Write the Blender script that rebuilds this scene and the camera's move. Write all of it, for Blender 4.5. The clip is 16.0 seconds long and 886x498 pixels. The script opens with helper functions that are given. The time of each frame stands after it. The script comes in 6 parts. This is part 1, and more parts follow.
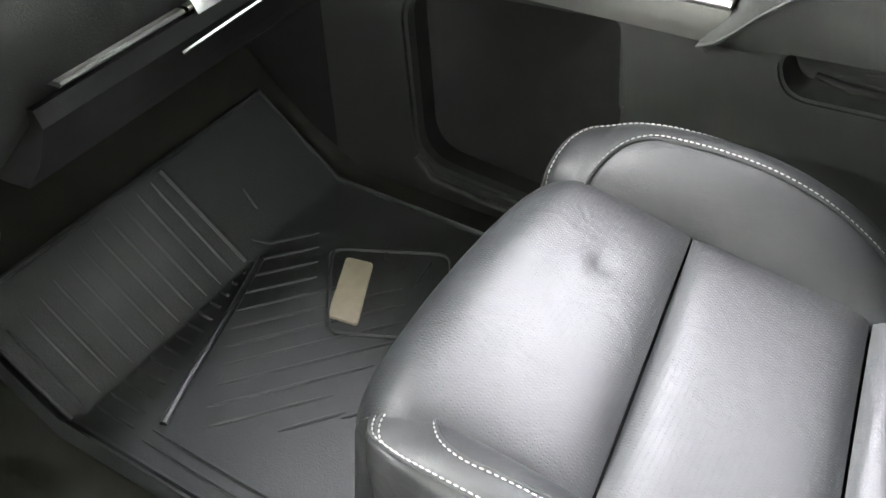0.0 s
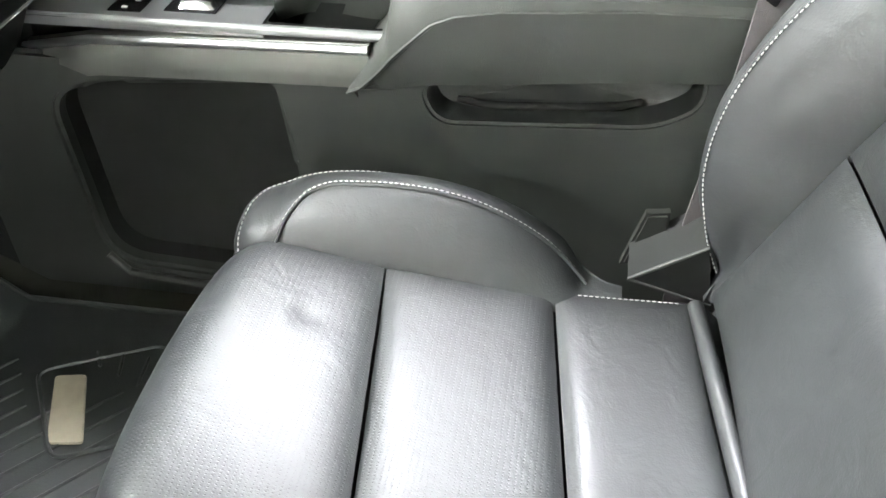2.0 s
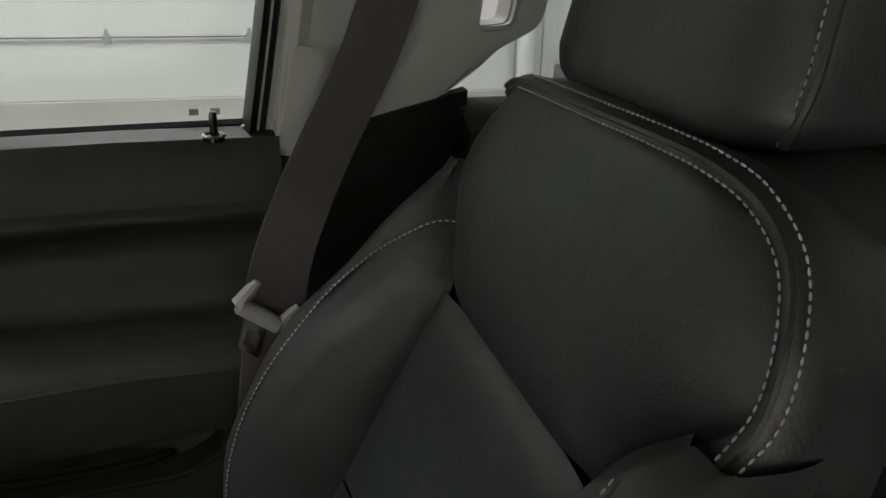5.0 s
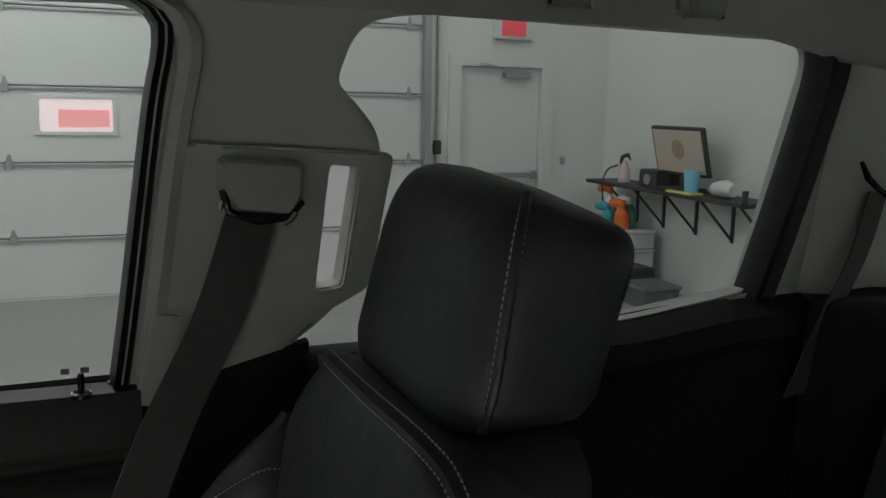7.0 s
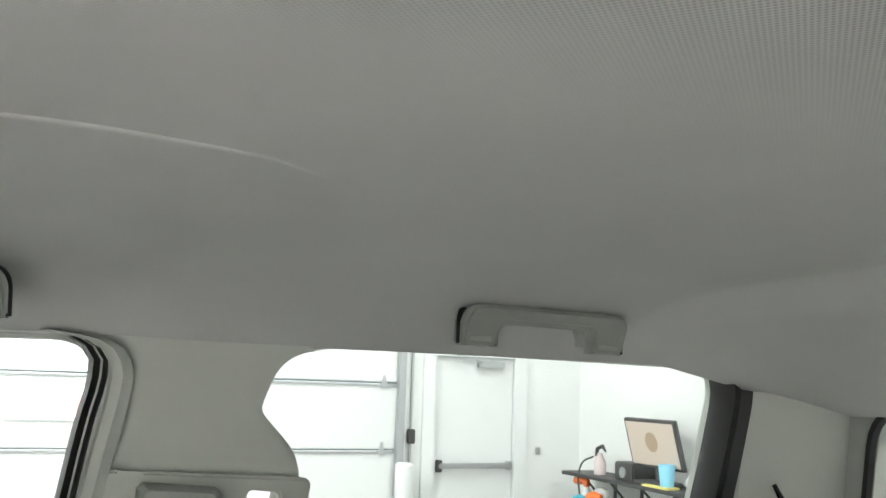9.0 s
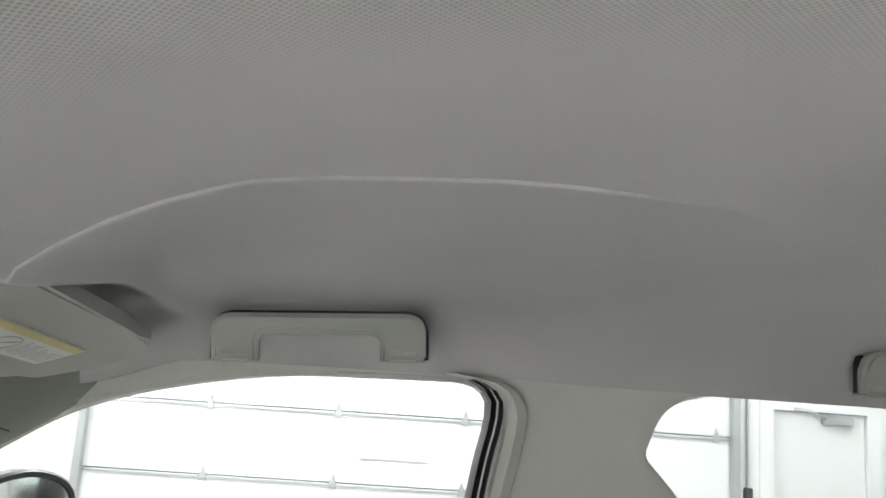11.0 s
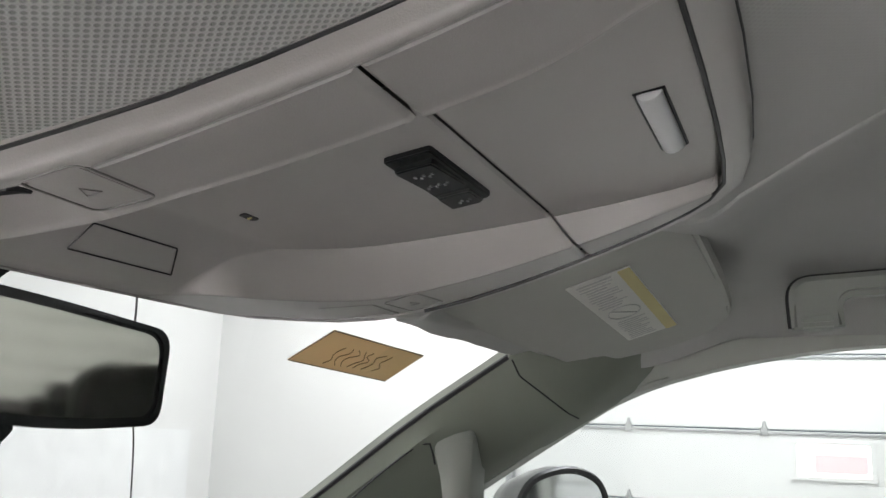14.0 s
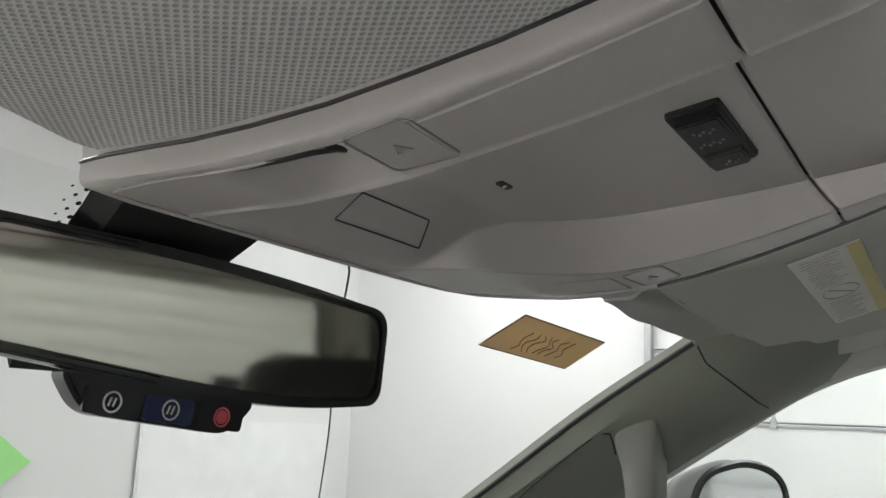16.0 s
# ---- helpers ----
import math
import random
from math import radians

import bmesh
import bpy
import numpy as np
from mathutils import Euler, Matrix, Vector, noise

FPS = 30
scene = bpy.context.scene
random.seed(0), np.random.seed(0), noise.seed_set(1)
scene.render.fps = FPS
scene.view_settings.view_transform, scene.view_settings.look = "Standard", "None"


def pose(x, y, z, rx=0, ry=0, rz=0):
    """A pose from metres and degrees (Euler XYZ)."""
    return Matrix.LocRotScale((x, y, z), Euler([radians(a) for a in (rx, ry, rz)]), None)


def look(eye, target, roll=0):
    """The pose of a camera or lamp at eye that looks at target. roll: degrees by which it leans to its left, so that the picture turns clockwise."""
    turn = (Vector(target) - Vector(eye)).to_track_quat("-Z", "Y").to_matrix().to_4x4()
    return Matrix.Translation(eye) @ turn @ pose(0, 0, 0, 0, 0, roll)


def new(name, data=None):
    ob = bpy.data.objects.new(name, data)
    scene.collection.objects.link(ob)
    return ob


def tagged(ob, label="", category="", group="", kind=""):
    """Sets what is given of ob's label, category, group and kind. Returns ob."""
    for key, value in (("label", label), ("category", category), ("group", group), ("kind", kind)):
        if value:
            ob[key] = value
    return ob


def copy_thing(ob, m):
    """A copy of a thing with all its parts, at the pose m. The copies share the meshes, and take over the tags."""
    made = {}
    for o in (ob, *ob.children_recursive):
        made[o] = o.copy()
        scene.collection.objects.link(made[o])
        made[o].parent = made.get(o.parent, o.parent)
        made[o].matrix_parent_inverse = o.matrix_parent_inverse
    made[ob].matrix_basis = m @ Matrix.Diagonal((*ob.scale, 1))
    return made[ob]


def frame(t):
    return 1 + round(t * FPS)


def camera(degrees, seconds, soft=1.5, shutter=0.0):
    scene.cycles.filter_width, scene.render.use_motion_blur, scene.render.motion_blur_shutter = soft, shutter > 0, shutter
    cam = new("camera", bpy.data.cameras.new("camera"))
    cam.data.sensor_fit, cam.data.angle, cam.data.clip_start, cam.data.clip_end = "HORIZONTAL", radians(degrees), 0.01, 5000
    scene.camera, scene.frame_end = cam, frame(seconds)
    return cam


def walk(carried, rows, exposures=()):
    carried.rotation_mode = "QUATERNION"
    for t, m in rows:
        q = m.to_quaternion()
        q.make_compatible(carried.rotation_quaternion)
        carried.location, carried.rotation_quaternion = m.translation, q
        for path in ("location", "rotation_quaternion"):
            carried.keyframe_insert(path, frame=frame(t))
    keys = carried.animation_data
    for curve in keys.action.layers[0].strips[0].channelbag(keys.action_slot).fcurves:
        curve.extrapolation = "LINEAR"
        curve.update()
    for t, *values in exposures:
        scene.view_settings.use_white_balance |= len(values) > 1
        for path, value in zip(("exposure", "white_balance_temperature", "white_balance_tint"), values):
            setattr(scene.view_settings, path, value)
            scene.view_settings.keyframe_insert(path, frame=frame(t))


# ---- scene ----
cam = camera(53.5, 16.0)
PATH = [
    (0, (-0.051, -0.005, 1.412), (1.193, 0.773, 0.054), -1.2),
    (0.5, (-0.05, -0.007, 1.415), (1.276, 0.63, 0.061), -0.5),
    (1, (-0.049, -0.011, 1.414), (1.359, 0.456, 0.073), 0.2),
    (1.5, (-0.058, -0.038, 1.42), (1.414, 0.313, 0.111), 0.1),
    (2, (-0.055, -0.048, 1.426), (1.467, 0.209, 0.155), -0.8),
    (2.5, (-0.047, -0.083, 1.418), (1.531, 0.106, 0.204), -1.6),
    (3, (-0.035, -0.086, 1.446), (1.561, -0.084, 0.241), 0.9),
    (3.5, (-0.057, -0.102, 1.47), (1.615, -0.287, 0.388), 1.9),
    (4, (-0.058, -0.137, 1.502), (1.674, -0.476, 0.561), 2.1),
    (4.5, (-0.062, -0.149, 1.507), (1.699, -0.62, 0.685), 2.7),
    (4.7, (-0.066, -0.16, 1.509), (1.707, -0.661, 0.732), 2.3),
    (7, (-0.241, -0.222, 1.637), (1.592, -0.951, 1.309), 1.1),
    (7.3, (-0.282, -0.274, 1.667), (1.567, -1.023, 1.519), 0.6),
    (7.7, (-0.32, -0.296, 1.69), (1.518, -1.077, 1.795), 0.6),
    (8.2, (-0.344, -0.302, 1.698), (1.463, -1.117, 1.96), 0.8),
    (10.3, (-0.348, -0.186, 1.691), (1.57, -0.607, 2.07), 3.7),
    (10.5, (-0.356, -0.181, 1.689), (1.58, -0.502, 2.073), 3.7),
    (11, (-0.357, -0.185, 1.687), (1.605, -0.24, 2.071), 3.9),
    (11.5, (-0.367, -0.133, 1.692), (1.598, -0.054, 2.056), 3.8),
    (12, (-0.366, -0.107, 1.687), (1.586, 0.13, 2.054), 3.6),
    (12.5, (-0.365, -0.077, 1.677), (1.558, 0.326, 2.048), 3.4),
    (13, (-0.361, -0.037, 1.659), (1.52, 0.527, 2.035), 3.3),
    (13.5, (-0.35, -0.003, 1.637), (1.489, 0.683, 2.021), 3.2),
    (14, (-0.344, 0.025, 1.62), (1.459, 0.791, 2.021), 2.1),
    (14.5, (-0.35, 0.049, 1.611), (1.422, 0.881, 2.021), 1.9),
    (15, (-0.353, 0.079, 1.606), (1.394, 0.965, 2.01), 2.0),
    (15.5, (-0.357, 0.092, 1.606), (1.356, 1.048, 1.999), 2.3),
    (16, (-0.356, 0.09, 1.607), (1.323, 1.107, 1.991), 2.5),
]
EXPOSURES = [
    (0.0, 2.1, 6500, 10), (0.5, 2.15, 6500, 10), (1.0, 2.3, 6500, 10), (2.0, 2.45, 6500, 6), (2.5, 2.4, 6500, 4), (3.0, 2.3, 6550, 4), (3.7, 2.3, 6600, 6),
    (4.0, 2.05, 6700, 8), (4.3, 0.85, 6850, 10), (4.7, -0.6, 6800, 9), (6.8, -2.4, 6500, 5), (7.1, -2.1, 6500, 5), (7.5, -0.95, 6500, 5), (7.8, -0.25, 6500, 5),
    (8.2, 0.05, 6500, 5), (11.0, 0.0, 6450, 10), (11.6, -0.15, 6450, 11), (12.0, -0.65, 6400, 12), (12.5, -0.85, 6400, 12), (13.2, -0.6, 6400, 11), (14.0, -0.7, 6450, 11), (16.0, -0.95, 6550, 9),
]
walk(cam, [(t, look(eye, target, roll)) for t, eye, target, roll in PATH], EXPOSURES)

# ---- world and lights ----
GROUND = -0.12
world = bpy.data.worlds.new("world")
scene.world = world
world.use_nodes = True
world.node_tree.nodes["Background"].inputs[0].default_value = (0.75, 0.85, 1.0, 1)
world.node_tree.nodes["Background"].inputs[1].default_value = 0.3


def area_lamp(place, aim, w, h, watts, color=(1.0, 0.975, 0.995), spread=180):
    data = bpy.data.lights.new("lamp", "AREA")
    data.shape, data.size, data.size_y, data.energy, data.color = "RECTANGLE", w, h, watts, color
    data.spread = radians(spread)
    ob = new("lamp", data)
    ob.matrix_world = look(place, aim)
    return ob


# strip lights under the garage ceiling
for px, py, watts in ((-4.8, -3.6, 120), (-4.8, 4.0, 90), (0.0, 4.4, 310), (0.0, -3.6, 330)):
    area_lamp((px, py, 4.3), (px, py, 0), 0.5, 2.4, watts)
# unseen strips, added to wash the far wall bright
for py, watts in ((3.8, 180), (0.2, 250), (-3.6, 75)):
    area_lamp((6.3, py, 4.2), (7.6, py, 0.6), 0.4, 2.4, watts)
# unseen shaded lamp into the cab; bounce lamps added over the open driver's side
area_lamp((2.62, 0.15, 4.3), (0.45, 0.08, 0.85), 0.5, 2.0, 37, color=(0.98, 0.95, 1.04), spread=80)
area_lamp((-1.5, -0.35, 4.3), (-1.5, -0.35, 0), 0.5, 2.4, 480, spread=42)
area_lamp((-4.4, 3.0, 4.3), (-4.4, 3.0, 0), 0.8, 3.0, 1500, spread=75)


# ---- materials ----
def material(name, color, rough=0.5, metal=0.0, grain=0.0, grain_scale=400.0, vary=0.12, vary_scale=6.0, spec=0.5, coat=0.0):
    """A surface with a tone that wanders over centimetres and a fine relief."""
    m = bpy.data.materials.new(name)
    m.use_nodes = True
    nt = m.node_tree
    b = nt.nodes["Principled BSDF"]
    b.inputs["Roughness"].default_value = rough
    b.inputs["Metallic"].default_value = metal
    b.inputs["Specular IOR Level"].default_value = spec
    b.inputs["Coat Weight"].default_value = coat
    co = nt.nodes.new("ShaderNodeTexCoord")
    n1 = nt.nodes.new("ShaderNodeTexNoise")
    n1.inputs["Scale"].default_value, n1.inputs["Detail"].default_value = vary_scale, 5
    nt.links.new(co.outputs["Object"], n1.inputs["Vector"])
    mix = nt.nodes.new("ShaderNodeMix")
    mix.data_type = "RGBA"
    mix.inputs[6].default_value = (*[c * (1 - vary) for c in color], 1)
    mix.inputs[7].default_value = (*[min(1, c * (1 + vary)) for c in color], 1)
    nt.links.new(n1.outputs["Fac"], mix.inputs[0])
    nt.links.new(mix.outputs[2], b.inputs["Base Color"])
    rr = nt.nodes.new("ShaderNodeMapRange")
    rr.inputs[3].default_value, rr.inputs[4].default_value = max(0.02, rough - 0.07), min(1, rough + 0.07)
    n3 = nt.nodes.new("ShaderNodeTexNoise")
    n3.inputs["Scale"].default_value = vary_scale * 5
    nt.links.new(co.outputs["Object"], n3.inputs["Vector"])
    nt.links.new(n3.outputs["Fac"], rr.inputs[0])
    nt.links.new(rr.outputs[0], b.inputs["Roughness"])
    if grain > 0:
        n2 = nt.nodes.new("ShaderNodeTexNoise")
        n2.inputs["Scale"].default_value, n2.inputs["Detail"].default_value = grain_scale, 3
        nt.links.new(co.outputs["Object"], n2.inputs["Vector"])
        bump = nt.nodes.new("ShaderNodeBump")
        bump.inputs["Strength"].default_value, bump.inputs["Distance"].default_value = grain, 0.002
        nt.links.new(n2.outputs["Fac"], bump.inputs["Height"])
        nt.links.new(bump.outputs[0], b.inputs["Normal"])
    return m


def leather(name, color, rough=0.42, holes=None, depth=0.28):
    """Grained leather with soft wrinkles; holes: rows of fine perforation."""
    m = material(name, color, rough, vary=0.18, vary_scale=9, spec=0.6)
    nt = m.node_tree
    b = nt.nodes["Principled BSDF"]
    co = next(n for n in nt.nodes if n.type == "TEX_COORD")
    v = nt.nodes.new("ShaderNodeTexVoronoi")
    v.inputs["Scale"].default_value = 420
    w = nt.nodes.new("ShaderNodeTexNoise")
    w.inputs["Scale"].default_value, w.inputs["Detail"].default_value, w.inputs["Distortion"].default_value = 26, 4, 1.2
    for n in (v, w):
        nt.links.new(co.outputs["Object"], n.inputs["Vector"])
    b1 = nt.nodes.new("ShaderNodeBump")
    b1.inputs["Strength"].default_value, b1.inputs["Distance"].default_value = 0.09, 0.0012
    b2 = nt.nodes.new("ShaderNodeBump")
    b2.inputs["Strength"].default_value, b2.inputs["Distance"].default_value = 0.22, 0.006
    nt.links.new(v.outputs["Distance"], b1.inputs["Height"])
    nt.links.new(w.outputs["Fac"], b2.inputs["Height"])
    nt.links.new(b1.outputs[0], b2.inputs["Normal"])
    last = b2
    if holes:
        mp = nt.nodes.new("ShaderNodeMapping")
        mp.inputs["Scale"].default_value = holes
        v2 = nt.nodes.new("ShaderNodeTexVoronoi")
        v2.inputs["Scale"].default_value, v2.inputs["Randomness"].default_value = 1.0, 0.0
        nt.links.new(co.outputs["Object"], mp.inputs["Vector"])
        nt.links.new(mp.outputs[0], v2.inputs["Vector"])
        r = nt.nodes.new("ShaderNodeMapRange")
        r.inputs[1].default_value, r.inputs[2].default_value = 0.08, 0.22
        nt.links.new(v2.outputs["Distance"], r.inputs[0])
        b3 = nt.nodes.new("ShaderNodeBump")
        b3.inputs["Strength"].default_value, b3.inputs["Distance"].default_value = depth, 0.0010
        nt.links.new(r.outputs[0], b3.inputs["Height"])
        nt.links.new(b2.outputs[0], b3.inputs["Normal"])
        last = b3
    nt.links.new(last.outputs[0], b.inputs["Normal"])
    return m


def dotted(name, color, pitch, rough=0.9, depth=0.6, dark=0.45):
    """A cloth or mesh with a regular grid of small pits."""
    m = material(name, color, rough, vary=0.06)
    nt = m.node_tree
    b = nt.nodes["Principled BSDF"]
    co = next(n for n in nt.nodes if n.type == "TEX_COORD")
    mp = nt.nodes.new("ShaderNodeMapping")
    mp.inputs["Rotation"].default_value = (0, 0, radians(45))
    mp.inputs["Scale"].default_value = (1 / pitch, 1 / pitch, 0.02)
    v = nt.nodes.new("ShaderNodeTexVoronoi")
    v.inputs["Scale"].default_value, v.inputs["Randomness"].default_value = 1.0, 0.05
    nt.links.new(co.outputs["Object"], mp.inputs["Vector"])
    nt.links.new(mp.outputs[0], v.inputs["Vector"])
    r = nt.nodes.new("ShaderNodeMapRange")
    r.inputs[1].default_value, r.inputs[2].default_value = 0.2, 0.46
    nt.links.new(v.outputs["Distance"], r.inputs[0])
    bump = nt.nodes.new("ShaderNodeBump")
    bump.inputs["Strength"].default_value, bump.inputs["Distance"].default_value = depth, 0.0015
    nt.links.new(r.outputs[0], bump.inputs["Height"])
    nt.links.new(bump.outputs[0], b.inputs["Normal"])
    src = b.inputs["Base Color"].links[0].from_socket
    mx = nt.nodes.new("ShaderNodeMix")
    mx.data_type, mx.blend_type = "RGBA", "MULTIPLY"
    mx.inputs[0].default_value = 1.0
    ramp = nt.nodes.new("ShaderNodeMapRange")
    ramp.inputs[1].default_value, ramp.inputs[2].default_value = 0.2, 0.46
    ramp.inputs[3].default_value, ramp.inputs[4].default_value = 1 - dark, 1.0
    # pits fade in colour and relief towards the side, standing in for grazing light
    sep = nt.nodes.new("ShaderNodeSeparateXYZ")
    nt.links.new(co.outputs["Object"], sep.inputs[0])
    fade = nt.nodes.new("ShaderNodeMapRange")
    fade.interpolation_type = "SMOOTHSTEP"
    fade.inputs[1].default_value, fade.inputs[2].default_value = -0.17, 0.0
    fade.inputs[3].default_value, fade.inputs[4].default_value = 1.0, 0.08
    nt.links.new(sep.outputs["X"], fade.inputs[0])
    nt.links.new(fade.outputs[0], mx.inputs[0])
    soft = nt.nodes.new("ShaderNodeMath")
    soft.operation = "MULTIPLY"
    soft.inputs[1].default_value = depth
    nt.links.new(fade.outputs[0], soft.inputs[0])
    nt.links.new(soft.outputs[0], bump.inputs["Strength"])
    nt.links.new(v.outputs["Distance"], ramp.inputs[0])
    nt.links.new(src, mx.inputs[6])
    nt.links.new(ramp.outputs[0], mx.inputs[7])
    nt.links.new(mx.outputs[2], b.inputs["Base Color"])
    return m


def glowing(name, color, strength):
    m = bpy.data.materials.new(name)
    m.use_nodes = True
    b = m.node_tree.nodes["Principled BSDF"]
    b.inputs["Base Color"].default_value = (*color, 1)
    b.inputs["Emission Color"].default_value = (*color, 1)
    b.inputs["Emission Strength"].default_value = strength
    return m


def clear_glass(name, tint=(1, 1, 1)):
    m = bpy.data.materials.new(name)
    m.use_nodes = True
    nt = m.node_tree
    out = nt.nodes["Material Output"]
    nt.nodes.remove(nt.nodes["Principled BSDF"])
    tr, gl, mx = (nt.nodes.new(k) for k in ("ShaderNodeBsdfTransparent", "ShaderNodeBsdfGlossy", "ShaderNodeMixShader"))
    tr.inputs[0].default_value = (*tint, 1)
    gl.inputs["Roughness"].default_value = 0.02
    mx.inputs[0].default_value = 0.03
    nt.links.new(tr.outputs[0], mx.inputs[1])
    nt.links.new(gl.outputs[0], mx.inputs[2])
    nt.links.new(mx.outputs[0], out.inputs[0])
    return m


LEATHER = leather("black_leather", (0.025, 0.0275, 0.028), 0.49)
LEATHER_PERF = leather("perforated_leather", (0.025, 0.0275, 0.028), 0.49, holes=(300, 190, 0.01), depth=0.32)
LEATHER_BACK = leather("perforated_back_leather", (0.025, 0.0275, 0.028), 0.49, holes=(200, 0.01, 250), depth=0.10)
THREAD = material("pale_thread", (0.46, 0.46, 0.44), 0.7)
SOFT_BLACK = material("soft_black_vinyl", (0.030, 0.033, 0.029), 0.5, grain=0.25, grain_scale=700, spec=0.4)
HARD_BLACK = material("hard_black_plastic", (0.011, 0.012, 0.011), 0.6, grain=0.3, grain_scale=900, spec=0.25)
RUBBER = material("black_rubber", (0.026, 0.030, 0.028), 0.44, grain=0.2, spec=0.6)
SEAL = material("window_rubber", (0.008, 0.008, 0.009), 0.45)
CARPET = material("dark_carpet", (0.024, 0.025, 0.017), 0.95, grain=0.8, grain_scale=900, vary=0.3, vary_scale=40)
SATIN_CHROME = material("satin_chrome", (0.75, 0.76, 0.77), 0.32, 1.0, vary=0.03)
CHROME = material("chrome", (0.8, 0.8, 0.8), 0.12, 1.0, vary=0.03)
MESH_CLOTH = dotted("dimpled_headliner_cloth", (0.44, 0.436, 0.422), 0.0024, depth=0.35, dark=0.42)
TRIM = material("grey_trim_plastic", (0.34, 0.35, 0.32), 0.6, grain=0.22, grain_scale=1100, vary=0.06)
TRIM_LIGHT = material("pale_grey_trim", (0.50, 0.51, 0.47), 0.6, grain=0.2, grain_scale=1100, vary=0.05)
HANDLE = material("grey_handle_plastic", (0.26, 0.27, 0.245), 0.5, grain=0.15, grain_scale=1100, vary=0.05)
PILLAR_PALE = material("pale_pillar_plastic", (0.27, 0.28, 0.255), 0.55, grain=0.15, grain_scale=1100, vary=0.05)
VISOR = material("warm_grey_visor_vinyl", (0.36, 0.355, 0.325), 0.6, grain=0.15, grain_scale=900, vary=0.05)
CONSOLE = material("taupe_console_plastic", (0.34, 0.323, 0.310), 0.34, grain=0.08, grain_scale=1300, vary=0.05)
CONSOLE_DARK = material("console_recess", (0.20, 0.195, 0.185), 0.55, grain=0.2, grain_scale=1300)
BELT = material("taupe_belt_webbing", (0.088, 0.081, 0.083), 0.75, grain=0.6, grain_scale=900)
LATCH = material("grey_latch_plastic", (0.30, 0.295, 0.275), 0.45)
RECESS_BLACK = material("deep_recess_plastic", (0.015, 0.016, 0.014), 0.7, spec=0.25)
SATIN_LATCH = material("satin_bright_latch", (0.86, 0.86, 0.87), 0.38, 0.2, vary=0.04)
GLOSS_BLACK = material("gloss_black", (0.012, 0.012, 0.013), 0.22)
GLASS = clear_glass("window_glass", (0.94, 0.97, 0.95))
MIRROR = material("mirror_glass", (0.50, 0.485, 0.435), 0.03, 1.0, vary=0.0)
CLEAR_MIRROR = material("door_mirror_glass", (0.75, 0.76, 0.77), 0.03, 1.0, vary=0.0)
PAPER = material("white_paper", (0.70, 0.70, 0.66), 0.8)
YELLOW = material("yellow_print", (0.62, 0.55, 0.27), 0.8)
GREY_INK = material("grey_ink", (0.34, 0.34, 0.34), 0.8)
CARD = material("tan_card", (0.70, 0.56, 0.36), 0.85, vary=0.12, vary_scale=20)
_nt = CARD.node_tree
_tl, _mx = _nt.nodes.new("ShaderNodeBsdfTranslucent"), _nt.nodes.new("ShaderNodeMixShader")
_tl.inputs[0].default_value, _mx.inputs[0].default_value = (0.80, 0.66, 0.44, 1), 0.4
_nt.links.new(_nt.nodes["Principled BSDF"].outputs[0], _mx.inputs[1])
_nt.links.new(_tl.outputs[0], _mx.inputs[2])
_nt.links.new(_mx.outputs[0], _nt.nodes["Material Output"].inputs[0])
PALE_INK = material("pale_grey_ink", (0.50, 0.50, 0.49), 0.8)
PEN_INK = material("faded_pen_ink", (0.20, 0.15, 0.09), 0.8)
WALL = material("white_wall_paint", (0.72, 0.73, 0.72), 0.7, grain=0.05, vary=0.03, vary_scale=1.2)
DOOR_PAINT = material("white_door_paint", (0.70, 0.71, 0.71), 0.5, vary=0.03)
STEEL = material("galvanised_steel", (0.45, 0.46, 0.47), 0.45, 0.8)
CONCRETE = material("grey_concrete", (0.30, 0.297, 0.285), 0.55, grain=0.2, grain_scale=60, vary=0.15, vary_scale=1.5)
DARK_METAL = material("dark_metal", (0.05, 0.05, 0.05), 0.5)
KICK = material("brown_grey_kick_plate", (0.30, 0.28, 0.26), 0.4, 0.5)


# ---- mesh helpers ----
def thing(name, label, category="", group="", kind="", place=(0, 0, 0)):
    ob = new(name)
    ob.location = place
    return tagged(ob, label, category, group, kind)


def part(name, bm, mat, parent=None, label="", smooth=True, kind=""):
    me = bpy.data.meshes.new(name)
    bmesh.ops.recalc_face_normals(bm, faces=bm.faces)
    bm.to_mesh(me)
    bm.free()
    me.materials.append(mat)
    if smooth:
        me.polygons.foreach_set("use_smooth", [True] * len(me.polygons))
        me.set_sharp_from_angle(angle=radians(38))
    ob = new(name, me)
    if parent is not None:
        ob.parent = parent
        base = parent
        off = Vector((0, 0, 0))
        while base is not None:
            off += base.location
            base = base.parent
        for vtx in me.vertices:
            vtx.co -= off
    return tagged(ob, label, kind=kind)


def grid(nu, nv, fn):
    bm = bmesh.new()
    vs = [[bm.verts.new(fn(i / nu, j / nv)) for j in range(nv + 1)] for i in range(nu + 1)]
    for i in range(nu):
        for j in range(nv):
            bm.faces.new((vs[i][j], vs[i + 1][j], vs[i + 1][j + 1], vs[i][j + 1]))
    return bm


def box(lo, hi, bevel=0.0, seg=2, bm=None):
    made = bm or bmesh.new()
    m = Matrix.LocRotScale(Vector([(a + b) / 2 for a, b in zip(lo, hi)]), None, Vector([abs(b - a) for a, b in zip(lo, hi)]))
    vs = bmesh.ops.create_cube(made, size=1, matrix=m)["verts"]
    if bevel:
        bmesh.ops.bevel(made, geom=list({e for v in vs for e in v.link_edges}), offset=bevel, segments=seg, affect="EDGES")
    return made


